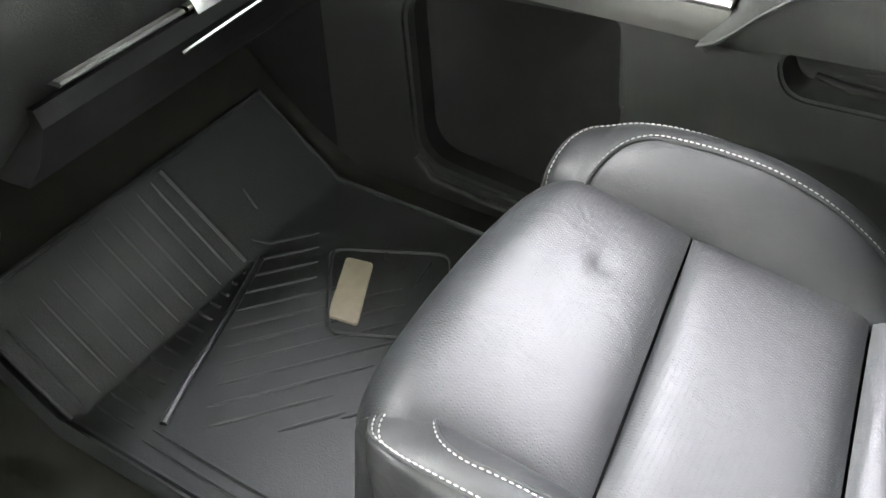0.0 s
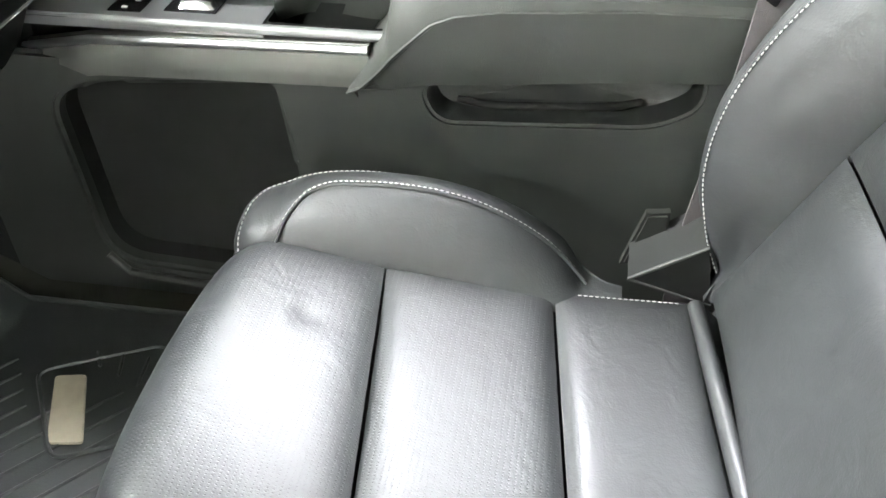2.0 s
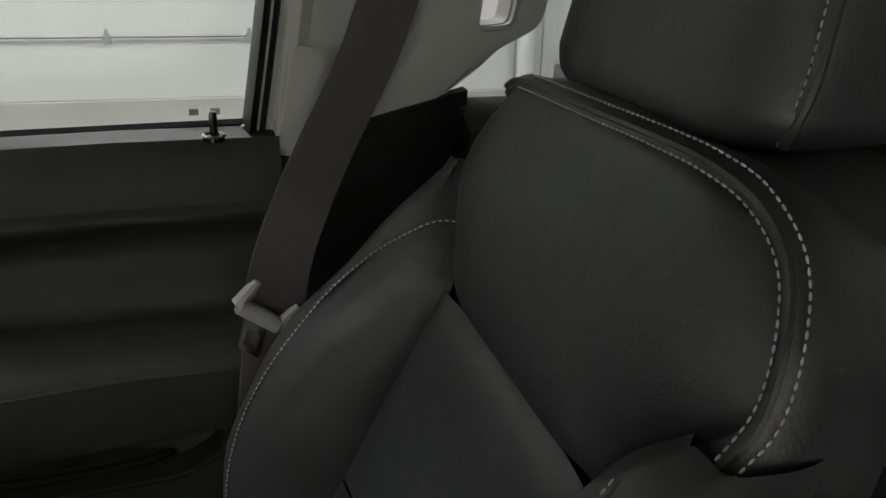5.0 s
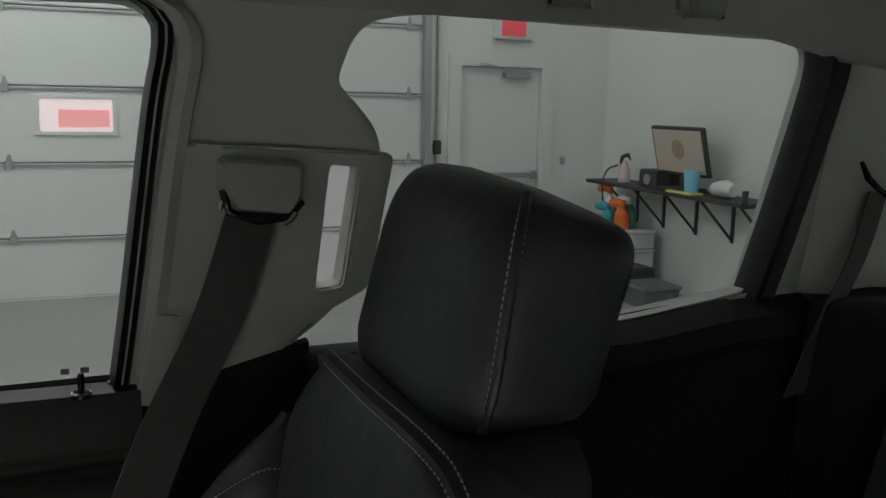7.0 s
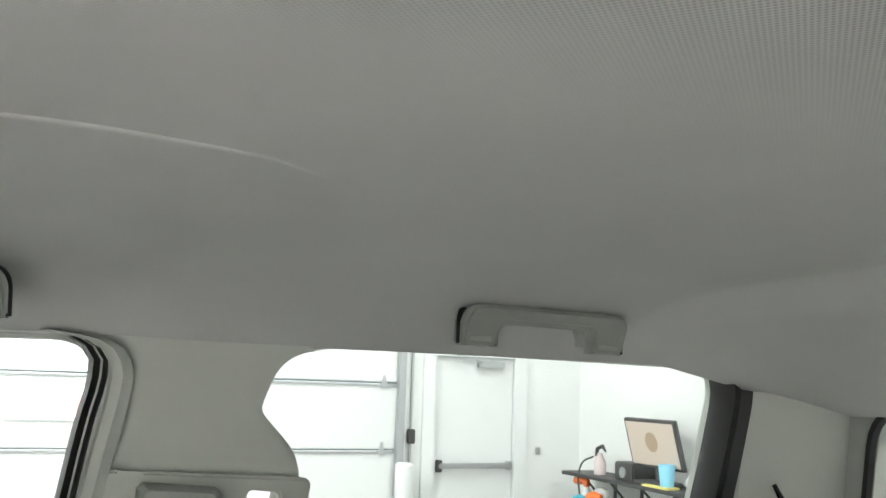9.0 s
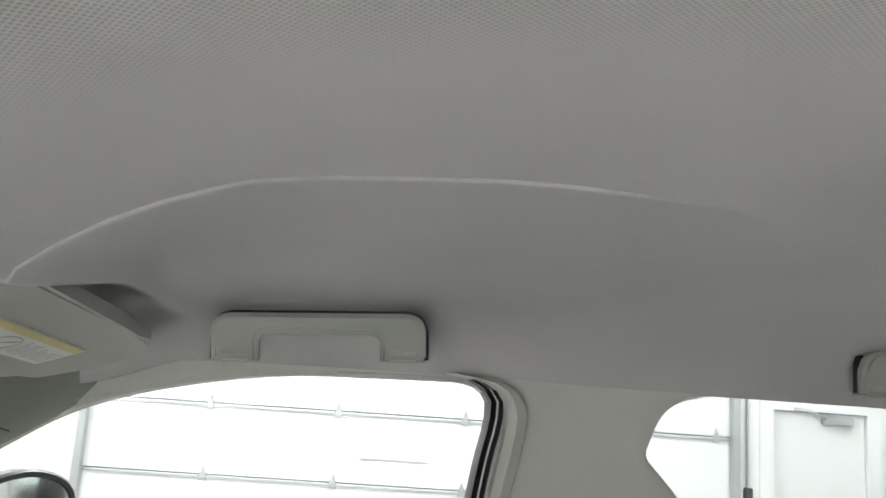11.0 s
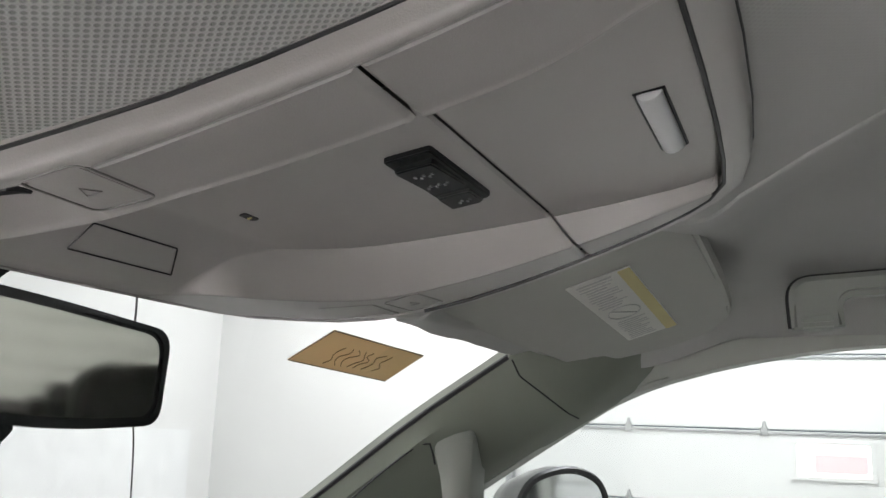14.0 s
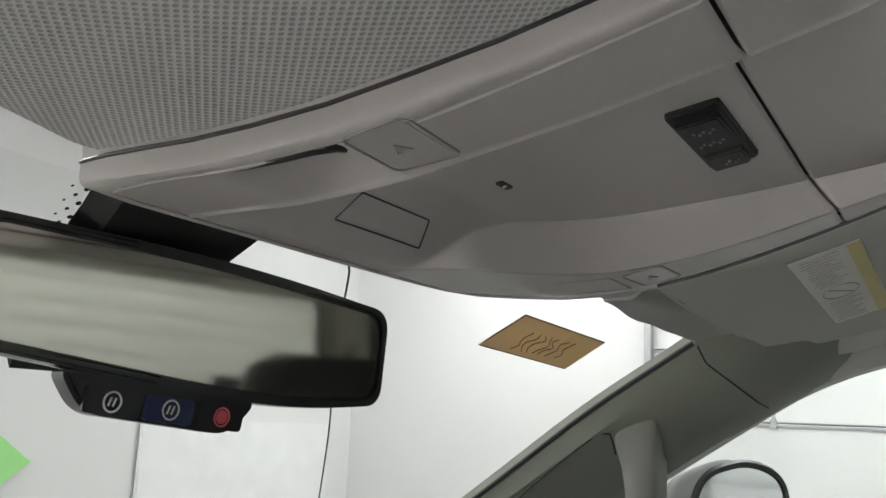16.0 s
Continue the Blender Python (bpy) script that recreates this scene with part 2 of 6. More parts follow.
def round_poly(pts, r, seg=6):
    """A closed outline with rounded corners; r one radius, or one a corner."""
    out, n = [], len(pts)
    rs = r if isinstance(r, (list, tuple)) else [r] * n
    for i in range(n):
        p, a, b = (Vector(pts[k]) for k in (i, i - 1, (i + 1) % n))
        d1, d2 = (a - p), (b - p)
        l = min(rs[i], d1.length * 0.48, d2.length * 0.48)
        if l < 1e-5:
            out.append(tuple(p))
            continue
        s, e = p + d1.normalized() * l, p + d2.normalized() * l
        for k in range(seg + 1):
            t = k / seg
            out.append(tuple((1 - t) ** 2 * s + 2 * t * (1 - t) * p + t * t * e))
    return out


def plate(outline, holes, place, depth, bevel=0.0):
    """A board with openings. place(u, v, d) puts a point of the plan at depth d."""
    bm = bmesh.new()
    edges = []
    for loop in (outline, *holes):
        vs = [bm.verts.new((u, v, 0)) for u, v in loop]
        edges += [bm.edges.new((vs[i], vs[(i + 1) % len(vs)])) for i in range(len(vs))]
    bmesh.ops.triangle_fill(bm, use_beauty=True, use_dissolve=False, edges=edges)
    bmesh.ops.recalc_face_normals(bm, faces=bm.faces)
    ret = bmesh.ops.extrude_face_region(bm, geom=list(bm.faces))
    top = {g for g in ret["geom"] if isinstance(g, bmesh.types.BMVert)}
    for v in top:
        v.co.z = 1.0
    if bevel:
        es = [e for e in bm.edges if e.verts[0] not in top and e.verts[1] not in top and any(abs(f.normal.z) < 0.5 for f in e.link_faces) and not all(abs(f.normal.z) < 0.5 for f in e.link_faces)]
        for v in bm.verts:
            v.co.z *= depth
        bmesh.ops.bevel(bm, geom=es, offset=bevel, segments=2, affect="EDGES")
        for v in bm.verts:
            v.co.z /= depth
    for v in bm.verts:
        v.co = place(v.co.x, v.co.y, v.co.z * depth)
    return bm


def tube(pts, radius, seg=8, closed=False, bm=None, squash=1.0):
    """A round bar along points; radius one number or one a point."""
    made = bm or bmesh.new()
    n = len(pts)
    rad = radius if isinstance(radius, (list, tuple)) else [radius] * n
    rings, side = [], None
    for i, p in enumerate(pts):
        p = Vector(p)
        a = Vector(pts[i - 1] if (i or closed) else pts[0])
        b = Vector(pts[(i + 1) % n] if (i < n - 1 or closed) else pts[-1])
        d = (b - a).normalized()
        if side is None:
            side = d.orthogonal().normalized()
        side = (side - d * side.dot(d)).normalized()
        up = d.cross(side)
        rings.append([made.verts.new(p + rad[i] * (math.cos(k * 2 * math.pi / seg) * side + squash * math.sin(k * 2 * math.pi / seg) * up)) for k in range(seg)])
    for i in range(n if closed else n - 1):
        r1, r2 = rings[i], rings[(i + 1) % n]
        for k in range(seg):
            made.faces.new((r1[k], r1[(k + 1) % seg], r2[(k + 1) % seg], r2[k]))
    if not closed:
        made.faces.new(rings[0][::-1])
        made.faces.new(rings[-1])
    return made


def loft(sections, caps=True, closed=True):
    """Skin over rings of equal count."""
    bm = bmesh.new()
    rings = [[bm.verts.new(p) for p in s] for s in sections]
    n = len(rings[0])
    for r1, r2 in zip(rings, rings[1:]):
        for k in range(n if closed else n - 1):
            bm.faces.new((r1[k], r1[(k + 1) % n], r2[(k + 1) % n], r2[k]))
    if caps:
        bm.faces.new(rings[0][::-1])
        bm.faces.new(rings[-1])
    return bm


def curve_pts(pts, n):
    """Even steps along a smooth line through points."""
    P = [Vector(p) for p in pts]
    P = [P[0] * 2 - P[1], *P, P[-1] * 2 - P[-2]]
    fine = []
    for i in range(1, len(P) - 2):
        for k in range(24):
            t = k / 24
            a, b, c, d = P[i - 1], P[i], P[i + 1], P[i + 2]
            fine.append(0.5 * ((2 * b) + (c - a) * t + (2 * a - 5 * b + 4 * c - d) * t * t + (3 * b - a - 3 * c + d) * t ** 3))
    fine.append(P[-2])
    L = [0.0]
    for a, b in zip(fine, fine[1:]):
        L.append(L[-1] + (b - a).length)
    out, j = [], 0
    for k in range(n + 1):
        s = L[-1] * k / n
        while j < len(L) - 2 and L[j + 1] < s:
            j += 1
        t = (s - L[j]) / max(1e-9, L[j + 1] - L[j])
        out.append(fine[j].lerp(fine[j + 1], min(1, max(0, t))))
    return out


def stitches(pts, parent, step=0.0058, r=0.0009, share=0.66, name="stitching"):
    """Separate thread stitches laid along a line."""
    rough = curve_pts(pts, 40)
    length = sum((b - a).length for a, b in zip(rough, rough[1:]))
    n = max(4, int(length / step))
    fine = curve_pts(pts, n)
    bm = bmesh.new()
    for a, b in zip(fine, fine[1:]):
        tube([a, a.lerp(b, share * 0.5), a.lerp(b, share)], [r * 0.5, r, r * 0.5], 5, bm=bm)
    return part(name, bm, THREAD, parent, "pale contrast thread stitches", kind="stuff")


def smooth01(t):
    t = min(1.0, max(0.0, t))
    return t * t * (3 - 2 * t)


def flow(table, t):
    """A smooth curve through a short table of (t, value)."""
    if t <= table[0][0]:
        return table[0][1]
    if t >= table[-1][0]:
        return table[-1][1]
    i = max(k for k in range(len(table) - 1) if table[k][0] <= t)
    (a, x), (b, y) = table[i], table[i + 1]
    def slope(k):
        p, q = table[max(0, k - 1)], table[min(len(table) - 1, k + 1)]
        return (q[1] - p[1]) / (q[0] - p[0])
    h = b - a
    w = (t - a) / h
    return (2 * w ** 3 - 3 * w * w + 1) * x + (w ** 3 - 2 * w * w + w) * h * slope(i) + (3 * w * w - 2 * w ** 3) * y + (w ** 3 - w * w) * h * slope(i + 1)


# ---- the cab's shell ----
XC = 0.0  # the cab's middle


def side_x(z):
    return 0.854 - 0.145 * (z - 1.29)


def on_side(y, z, d):
    return Vector((side_x(z) + d, y, z))


def on_left(y, z, d):
    return Vector((2 * XC - side_x(z) - d, y, z))


FRONT_WINDOW = round_poly([(-0.231, 1.29), (-0.297, 1.740), (-0.02, 1.734), (0.13, 1.708), (0.25, 1.672), (0.42, 1.565), (0.86, 1.27), (0.4, 1.265)], [0.02, 0.055, 0.1, 0.1, 0.1, 0.1, 0.02, 0.1])
REAR_WINDOW = round_poly([(-0.497, 1.66), (-0.555, 1.60), (-0.56, 1.44), (-0.50, 1.37), (-0.44, 1.318), (-0.45, 1.30), (-0.95, 1.322), (-1.18, 1.352), (-1.238, 1.738), (-0.60, 1.747), (-0.52, 1.728)], [0.012, 0.03, 0.05, 0.03, 0.01, 0.01, 0.05, 0.03, 0.05, 0.08, 0.05])
SLOT = round_poly([(-0.488, 1.561), (-0.529, 1.556), (-0.511, 1.402), (-0.474, 1.398)], 0.008, 3)
SHELL = [(-1.5, 1.235), (1.05, 1.225), (1.02, 1.29), (0.66, 1.545), (0.405, 1.722), (0.36, 1.75), (-1.5, 1.76)]

wall_right = part("wall_right", plate(SHELL, [FRONT_WINDOW, REAR_WINDOW, SLOT], on_side, 0.045, 0.006), TRIM_LIGHT)
tagged(wall_right, "grey plastic pillar trim round the side windows", kind="structure")
LEFT_OPEN = [(-0.30, 1.24), (-0.33, 1.735), (0.12, 1.715), (0.42, 1.57), (0.9, 1.26)]
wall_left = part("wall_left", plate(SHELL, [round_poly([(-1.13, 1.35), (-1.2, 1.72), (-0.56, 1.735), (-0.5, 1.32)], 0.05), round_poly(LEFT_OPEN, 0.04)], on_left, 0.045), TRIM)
tagged(wall_left, "grey plastic pillar trim beside the driver's place", kind="structure")
lower_left = part("wall_left_lower", box((2 * XC - 0.90, -1.5, 0.45), (2 * XC - 0.86, -0.34, 1.24)), HARD_BLACK)
tagged(lower_left, "black lower trim of the rear door", kind="structure")

# black rubber wipers along the windows' lower edges
for name, run in (("front", [(0.84, 1.272), (0.4, 1.272), (0.0, 1.290), (-0.228, 1.294)]), ("rear", [(-0.45, 1.304), (-0.7, 1.313), (-0.95, 1.318), (-1.10, 1.334), (-1.175, 1.345)])):
    seal = part("window_seal", tube([on_side(y, z, 0.022) for y, z in run], 0.0065, 6), SEAL)
    tagged(seal, f"black rubber wiper along the {name} side window", "window seal", kind="structure")


def edge_band(pts, width, x_in, label):
    """An upright rubber channel that follows a window's rear edge."""
    fine = curve_pts([(0, y, z) for y, z in pts], 24)
    prof = [(0, 0.012), (0.2, -0.004), (0.45, 0.004), (0.55, -0.001), (0.8, -0.008), (1, 0.012)]
    secs = [[Vector((side_x(p.z) + x_in + d, p.y + width * (f - 0.5), p.z)) for f, d in prof] + [Vector((side_x(p.z) + 0.03, p.y + width * (f - 0.5), p.z)) for f in (1, 0)] for p in fine]
    ob = part("window_channel", loft(secs), SEAL)
    return tagged(ob, label, "window seal", kind="structure")


edge_band([(-0.239, 1.285), (-0.256, 1.40), (-0.286, 1.62), (-0.299, 1.69), (-0.297, 1.724), (-0.272, 1.742)], 0.026, -0.002, "black ribbed rubber channel behind the front window")
edge_band([(-1.196, 1.325), (-1.219, 1.43), (-1.239, 1.537), (-1.256, 1.64), (-1.262, 1.705), (-1.245, 1.737), (-1.21, 1.752)], 0.066, -0.006, "wide black rubber channel behind the rear window")

# pale flange of the pillar trim along the front window
flange = part("trim_flange", loft([[Vector((side_x(p.z) + dx, p.y + dy, p.z)) for dx, dy in ((0.012, 0.014), (-0.012, 0.008), (-0.02, -0.004), (-0.014, -0.016), (0.01, -0.02))] for p in curve_pts([(0, -0.266, 1.272), (0, -0.280, 1.40), (0, -0.304, 1.58), (0, -0.321, 1.68), (0, -0.318, 1.715), (0, -0.295, 1.738), (0, -0.24, 1.748)], 30)]), TRIM_LIGHT)
tagged(flange, "pale grey plastic flange of the pillar", "pillar trim", kind="structure")

for name, loop, off in (("window_1", FRONT_WINDOW, 0.03), ("window_2", REAR_WINDOW, 0.03)):
    g = part(name, plate(loop, [], lambda y, z, d: on_side(y, z, 0.03 + d), 0.004), GLASS, smooth=False)
    g.visible_shadow = False
    tagged(g, "clear side window glass", "window", kind="structure")

# windscreen
def screen_z(y, x=0.49):
    return 1.706 - 0.70 * (y - 0.414 - 0.10 * (1 - (x / 0.73) ** 2))


def screen(u, v):
    x = XC + (u - 0.5) * 1.44 * (1 + 0.1 * v)
    y = 0.385 + 0.10 * (1 - (2 * u - 1) ** 2) + 0.66 * v
    return Vector((x, y, screen_z(y, x / (1 + 0.1 * v))))


bm = grid(16, 8, screen)
windscreen = part("window_3", bm, GLASS)
windscreen.visible_shadow = False
tagged(windscreen, "large raked windscreen glass", "windscreen", kind="structure")
seam_line = part("windscreen_seal", tube(curve_pts([(0.690, 0.372, 1.710), (0.7165, 0.512, 1.6265), (0.7355, 0.660, 1.5225), (0.780, 1.02, 1.270)], 12), 0.0036, 6), SEAL)
tagged(seam_line, "black seal between windscreen and pillar", "window seal", kind="structure")

# front pillar cover that turns from the windscreen to the side window
secs = []
for p, q in zip(curve_pts([(0.672, 0.315, 1.752), (0.684, 0.350, 1.728), (0.690, 0.374, 1.7085), (0.7165, 0.514, 1.625), (0.7355, 0.662, 1.521), (0.78, 1.02, 1.268)], 24), curve_pts([(0.792, 0.196, 1.728), (0.785, 0.215, 1.702), (0.785, 0.24, 1.675), (0.797, 0.41, 1.572), (0.815, 0.55, 1.478), (0.85, 0.88, 1.25)], 24)):
    mid = p.lerp(q, 0.5) + Vector((-0.016, 0.0, -0.008))
    secs.append([p + Vector((0.012, 0.012, 0.01)), p, p.lerp(mid, 0.5) + Vector((-0.012, 0.006, -0.002)), mid, q.lerp(mid, 0.45) + Vector((-0.010, -0.004, -0.006)), q, q + Vector((0.03, 0, 0.0)), p + Vector((0.04, 0.01, 0.01))])
a_pillar = part("pillar_trim_front", loft(secs), material("greenish_grey_trim", (0.20, 0.215, 0.18), 0.6, grain=0.22, grain_scale=1100))
tagged(a_pillar, "greenish grey plastic cover of the front pillar", "pillar trim", kind="structure")


def on_pillar(k, c):
    """A point on the pillar cover at section k and column c."""
    i, j = min(int(k), len(secs) - 2), min(int(c), 4)
    a = secs[i][j].lerp(secs[i + 1][j], k - i)
    return a.lerp(secs[i][j + 1].lerp(secs[i + 1][j + 1], k - i), c - j)


def nearest_section(c, target):
    return min(range(200), key=lambda k: (on_pillar(k / 20, c) - Vector(target)).length) / 20


ka, kb = nearest_section(1.2, (0.6925, 0.3612, 1.697)), nearest_section(4.7, (0.7764, 0.3053, 1.6397))
ob = part("trim_joint", tube([on_pillar(ka + (kb - ka) * q / 28, 1.2 + 3.5 * q / 28) for q in range(29)], 0.0012, 6), SEAL)
tagged(ob, "dark joint line across the pillar cover", "joint", kind="structure")

# headliner
CREASE = [(-0.46, 0.25), (-0.41, 0.212), (-0.375, 0.182), (-0.34, 0.170), (-0.29, 0.158), (-0.235, 0.143), (-0.185, 0.133), (-0.137, 0.119), (-0.09, 0.109), (-0.047, 0.113), (-0.01, 0.124), (0.023, 0.146), (0.06, 0.182), (0.085, 0.225), (0.11, 0.26), (0.16, 0.28), (0.3, 0.29)]
RIDGE = [(-1.5, 1.655), (-1.12, 1.772), (-1.066, 1.797), (-1.032, 1.826), (-1.02, 1.833), (-0.98, 1.834), (-0.3, 1.833), (-0.2, 1.826), (-0.1, 1.811), (-0.04, 1.794), (0.0, 1.780), (0.045, 1.766), (0.08, 1.7565), (0.12, 1.7435), (0.15, 1.733), (0.19, 1.7195), (0.21, 1.714), (0.25, 1.705), (0.29, 1.700), (0.33, 1.698), (0.37, 1.698), (0.43, 1.690)]


RAIL = [(-0.5, 1.833), (-0.3, 1.832), (-0.1, 1.826), (0.0, 1.818), (0.06, 1.802), (0.12, 1.785), (0.2, 1.757), (0.36, 1.722), (0.43, 1.705)]


def lin(table, t):
    if t <= table[0][0]:
        return table[0][1]
    for (a, x), (b, y) in zip(table, table[1:]):
        if t <= b:
            return x + (y - x) * (t - a) / (b - a)
    return table[-1][1]


def liner_z(x, y):
    top = flow(RIDGE, y) if y > -0.98 else lin(RIDGE, y)
    side = x - XC
    edge = min(1.742, top - 0.004) if y > -1.1 else lin([(-1.5, 1.66), (-1.1, 1.742)], y)
    a = abs(side)
    plain = top - (top - edge) * max(0.0, a / 0.79) ** 9
    if 0.04 < y < 0.38 and -0.17 < x < 0.19:
        xl = flow([(0.05, -0.137), (0.121, -0.135), (0.188, -0.143), (0.252, -0.153), (0.36, -0.156)], y)
        xr = flow([(0.05, 0.10), (0.075, 0.135), (0.10, 0.150), (0.15, 0.166), (0.24, 0.166), (0.33, 0.150), (0.38, 0.13)], y)
        plain += 0.05 * smooth01((x - xl - 0.004) / 0.045) * smooth01((xr - x) / 0.045) * smooth01((y - 0.056) / 0.05) * smooth01((0.366 - y) / 0.03)
    if x > 0.18 and 0.07 < y < 0.34:
        pocket = 0.024 * smooth01((x - 0.18) / 0.02) * smooth01((0.71 - x) / 0.03) * smooth01((y - 0.070) / 0.06) * smooth01((0.315 - y) / 0.03)
    else:
        pocket = 0.0
    if side <= 0:
        return plain
    c = lin(CREASE, y) - XC
    t = (a - c) / (0.785 - c)
    rail = flow(RAIL, y)
    high = top + (rail - top) * smooth01((a - c) / 0.30)
    shelf = high - flow([(c, 0.0), (c + 0.0018, 0.0018), (c + 0.007, 0.0020), (c + 0.08, -0.001), (0.46, 0.002), (0.60, 0.004), (0.67, 0.007), (0.715, 0.013), (0.745, 0.026), (0.768, 0.048), (0.79, high - edge)], a)
    shelf -= 0.006 * math.exp(-((t - 0.55) / 0.13) ** 2) * smooth01((y + 0.30) / 0.12) * smooth01((0.14 - y) / 0.1)
    w = smooth01((y + 0.46) / 0.16)
    inside = top + (plain - top + (top - edge) * max(0.0, a / 0.79) ** 9)
    full = inside if t < 0 else shelf + (inside - top)
    lift = 0.008 * smooth01((x - 0.17) / 0.03) * smooth01((0.42 - x) / 0.12) * smooth01((y - 0.28) / 0.04)
    return plain + (full - plain) * w + pocket + lift


def front_edge(x):
    """The headliner's front edge left of the console curves back."""
    return lin([(0.16, 0.364), (0.20, 0.335), (0.30, 0.338), (0.37, 0.352), (0.48, 0.374), (0.585, 0.383), (0.67, 0.378), (0.72, 0.36)], x) - 0.36 * max(0.0, min(0.2, -x - 0.17))


def liner(u, v):
    y = -1.5 + 1.93 * u
    up = 0.0
    if u > 0.999:
        y, up = y - 0.0129, 0.03
    side = -1 if v < 0.3 else 1
    if v < 0.15:
        x = XC - 0.79 + 0.59 * v / 0.15
    elif v < 0.3:
        x = XC - 0.20 + 0.20 * (v - 0.15) / 0.15
    else:
        c = lin(CREASE, y)
        w = (v - 0.3) / 0.7
        if w < 0.3:
            x = XC + (c - XC) * w / 0.3
        else:
            x = c + (XC + 0.79 - c) * ((w - 0.3) / 0.7) ** 1.6
    if x < 0.75:
        y -= max(0.0, y - 0.25) / 0.18 * max(0.0, 0.43 - front_edge(x))
    return Vector((x, y, liner_z(x, y) + up))


ceiling = part("ceiling", grid(240, 150, liner), MESH_CLOTH)
tagged(ceiling, "grey dimpled cloth headliner with moulded creases", "headliner", kind="structure")
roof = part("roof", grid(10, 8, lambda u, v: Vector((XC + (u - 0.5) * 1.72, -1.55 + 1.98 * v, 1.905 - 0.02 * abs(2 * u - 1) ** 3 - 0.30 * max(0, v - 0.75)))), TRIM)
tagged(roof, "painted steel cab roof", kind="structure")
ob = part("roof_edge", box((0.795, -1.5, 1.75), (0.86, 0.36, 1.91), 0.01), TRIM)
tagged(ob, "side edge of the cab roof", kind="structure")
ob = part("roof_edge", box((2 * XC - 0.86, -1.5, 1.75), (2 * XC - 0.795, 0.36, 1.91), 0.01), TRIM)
tagged(ob, "side edge of the cab roof", kind="structure")

# rear wall of the cab with the back window
BACK = round_poly([(2 * XC - 0.735, 1.36), (2 * XC - 0.70, 1.685), (0.70, 1.685), (0.755, 1.36)], 0.06)
ob = part("wall_back", plate([(2 * XC - 0.9, 0.5), (2 * XC - 0.9, 1.8), (0.9, 1.8), (0.9, 0.5)], [BACK], lambda x, z, d: Vector((x, -1.45 - d, z)), 0.05, 0.008), TRIM)
tagged(ob, "grey trim wall round the back window", kind="structure")
ob = part("window_seal", tube([Vector((x, -1.452, z)) for x, z in BACK], 0.009, 6, True), SEAL)
tagged(ob, "black rubber seal of the back window", "window seal", kind="structure")
g = part("window_4", plate(BACK, [], lambda x, z, d: Vector((x, -1.49 - d, z)), 0.004), GLASS, smooth=False)
g.visible_shadow = False
tagged(g, "clear back window glass", "window", kind="structure")
# rear pillar cover
secs = [[Vector((side_x(z) - 0.002, -1.278 + 0.02 * (1.7 - z), z)), Vector((side_x(z) - 0.022, -1.298, z)), Vector((side_x(z) - 0.035, -1.35, z)), Vector((side_x(z) - 0.05, -1.45, z)), Vector((side_x(z) + 0.02, -1.46, z))] for z in (1.345, 1.36, 1.42, 1.5, 1.6, 1.68, 1.74)]
ob = part("pillar_trim_rear", loft(secs), TRIM_LIGHT)
tagged(ob, "pale grey plastic cover of the rear pillar", "pillar trim", kind="structure")

secs = [[Vector((0.79, y, z)), Vector((0.74, y - 0.02, z + 0.006)), Vector((0.70, -1.395, z)), Vector((-0.85, -1.395, z)), Vector((-0.85, -1.455, z + 0.012)), Vector((0.85, -1.455, z + 0.012))] for y, z in ((-1.24, 0.9), (-1.24, 1.30), (-1.25, 1.338), (-1.262, 1.346))]
ob = part("rear_sill_trim", loft(secs), HARD_BLACK)
tagged(ob, "black trim under the back window", "trim", kind="structure")

# floor, tunnel, toe board, firewall
bm = grid(26, 30, lambda u, v: Vector((-0.66 + 1.52 * u, -1.45 + 2.55 * v, 0.585 + 0.10 * math.exp(-((-0.66 + 1.52 * u - XC) / 0.13) ** 4) + 0.85 * max(0, -1.45 + 2.55 * v - 0.70))))
floor = part("floor", bm, CARPET)
tagged(floor, "dark carpeted cab floor rising to the toe board", kind="structure")
ob = part("firewall", box((-0.75, 1.02, 0.5), (0.92, 1.06, 1.26)), HARD_BLACK)
tagged(ob, "black wall ahead of the foot space", kind="structure")
bm = grid(10, 12, lambda u, v: Vector((0.815 + 0.03 * u - 0.02 * math.sin(math.pi * v), 0.60 + 0.42 * v, 0.58 + 0.52 * u)))
ob = part("kick_panel", bm, HARD_BLACK)
tagged(ob, "black plastic kick panel beside the foot space", kind="structure")
ob = part("door_shut", box((0.86, -1.5, 0.45), (0.90, 1.06, 1.27)), HARD_BLACK)
tagged(ob, "black body side behind the door trims", kind="structure")


# ---- passenger door ----
door = thing("door_1", "closed black truck door with armrest, silver trim and map pocket", "car door", kind="structure")


def door_x(x):
    return lambda y, z, d: Vector((x + d, y, z))


POCKET = round_poly([(0.565, 0.64), (0.58, 0.895), (0.50, 0.920), (0.292, 0.932), (0.275, 0.80), (0.30, 0.625)], [0.05, 0.04, 0.03, 0.012, 0.03, 0.04])
LOWER = [(-0.27, 0.58), (0.72, 0.58), (0.72, 0.95), (0.60, 0.955), (0.20, 0.945), (0.165, 0.898), (-0.27, 0.898)]
part("lower_panel", plate(LOWER, [POCKET], door_x(0.800), 0.03, 0.006), SOFT_BLACK, door)
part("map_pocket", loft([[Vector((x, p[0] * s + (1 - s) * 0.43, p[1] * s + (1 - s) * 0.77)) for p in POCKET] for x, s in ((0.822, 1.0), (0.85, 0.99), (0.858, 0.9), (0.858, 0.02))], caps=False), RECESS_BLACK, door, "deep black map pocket")
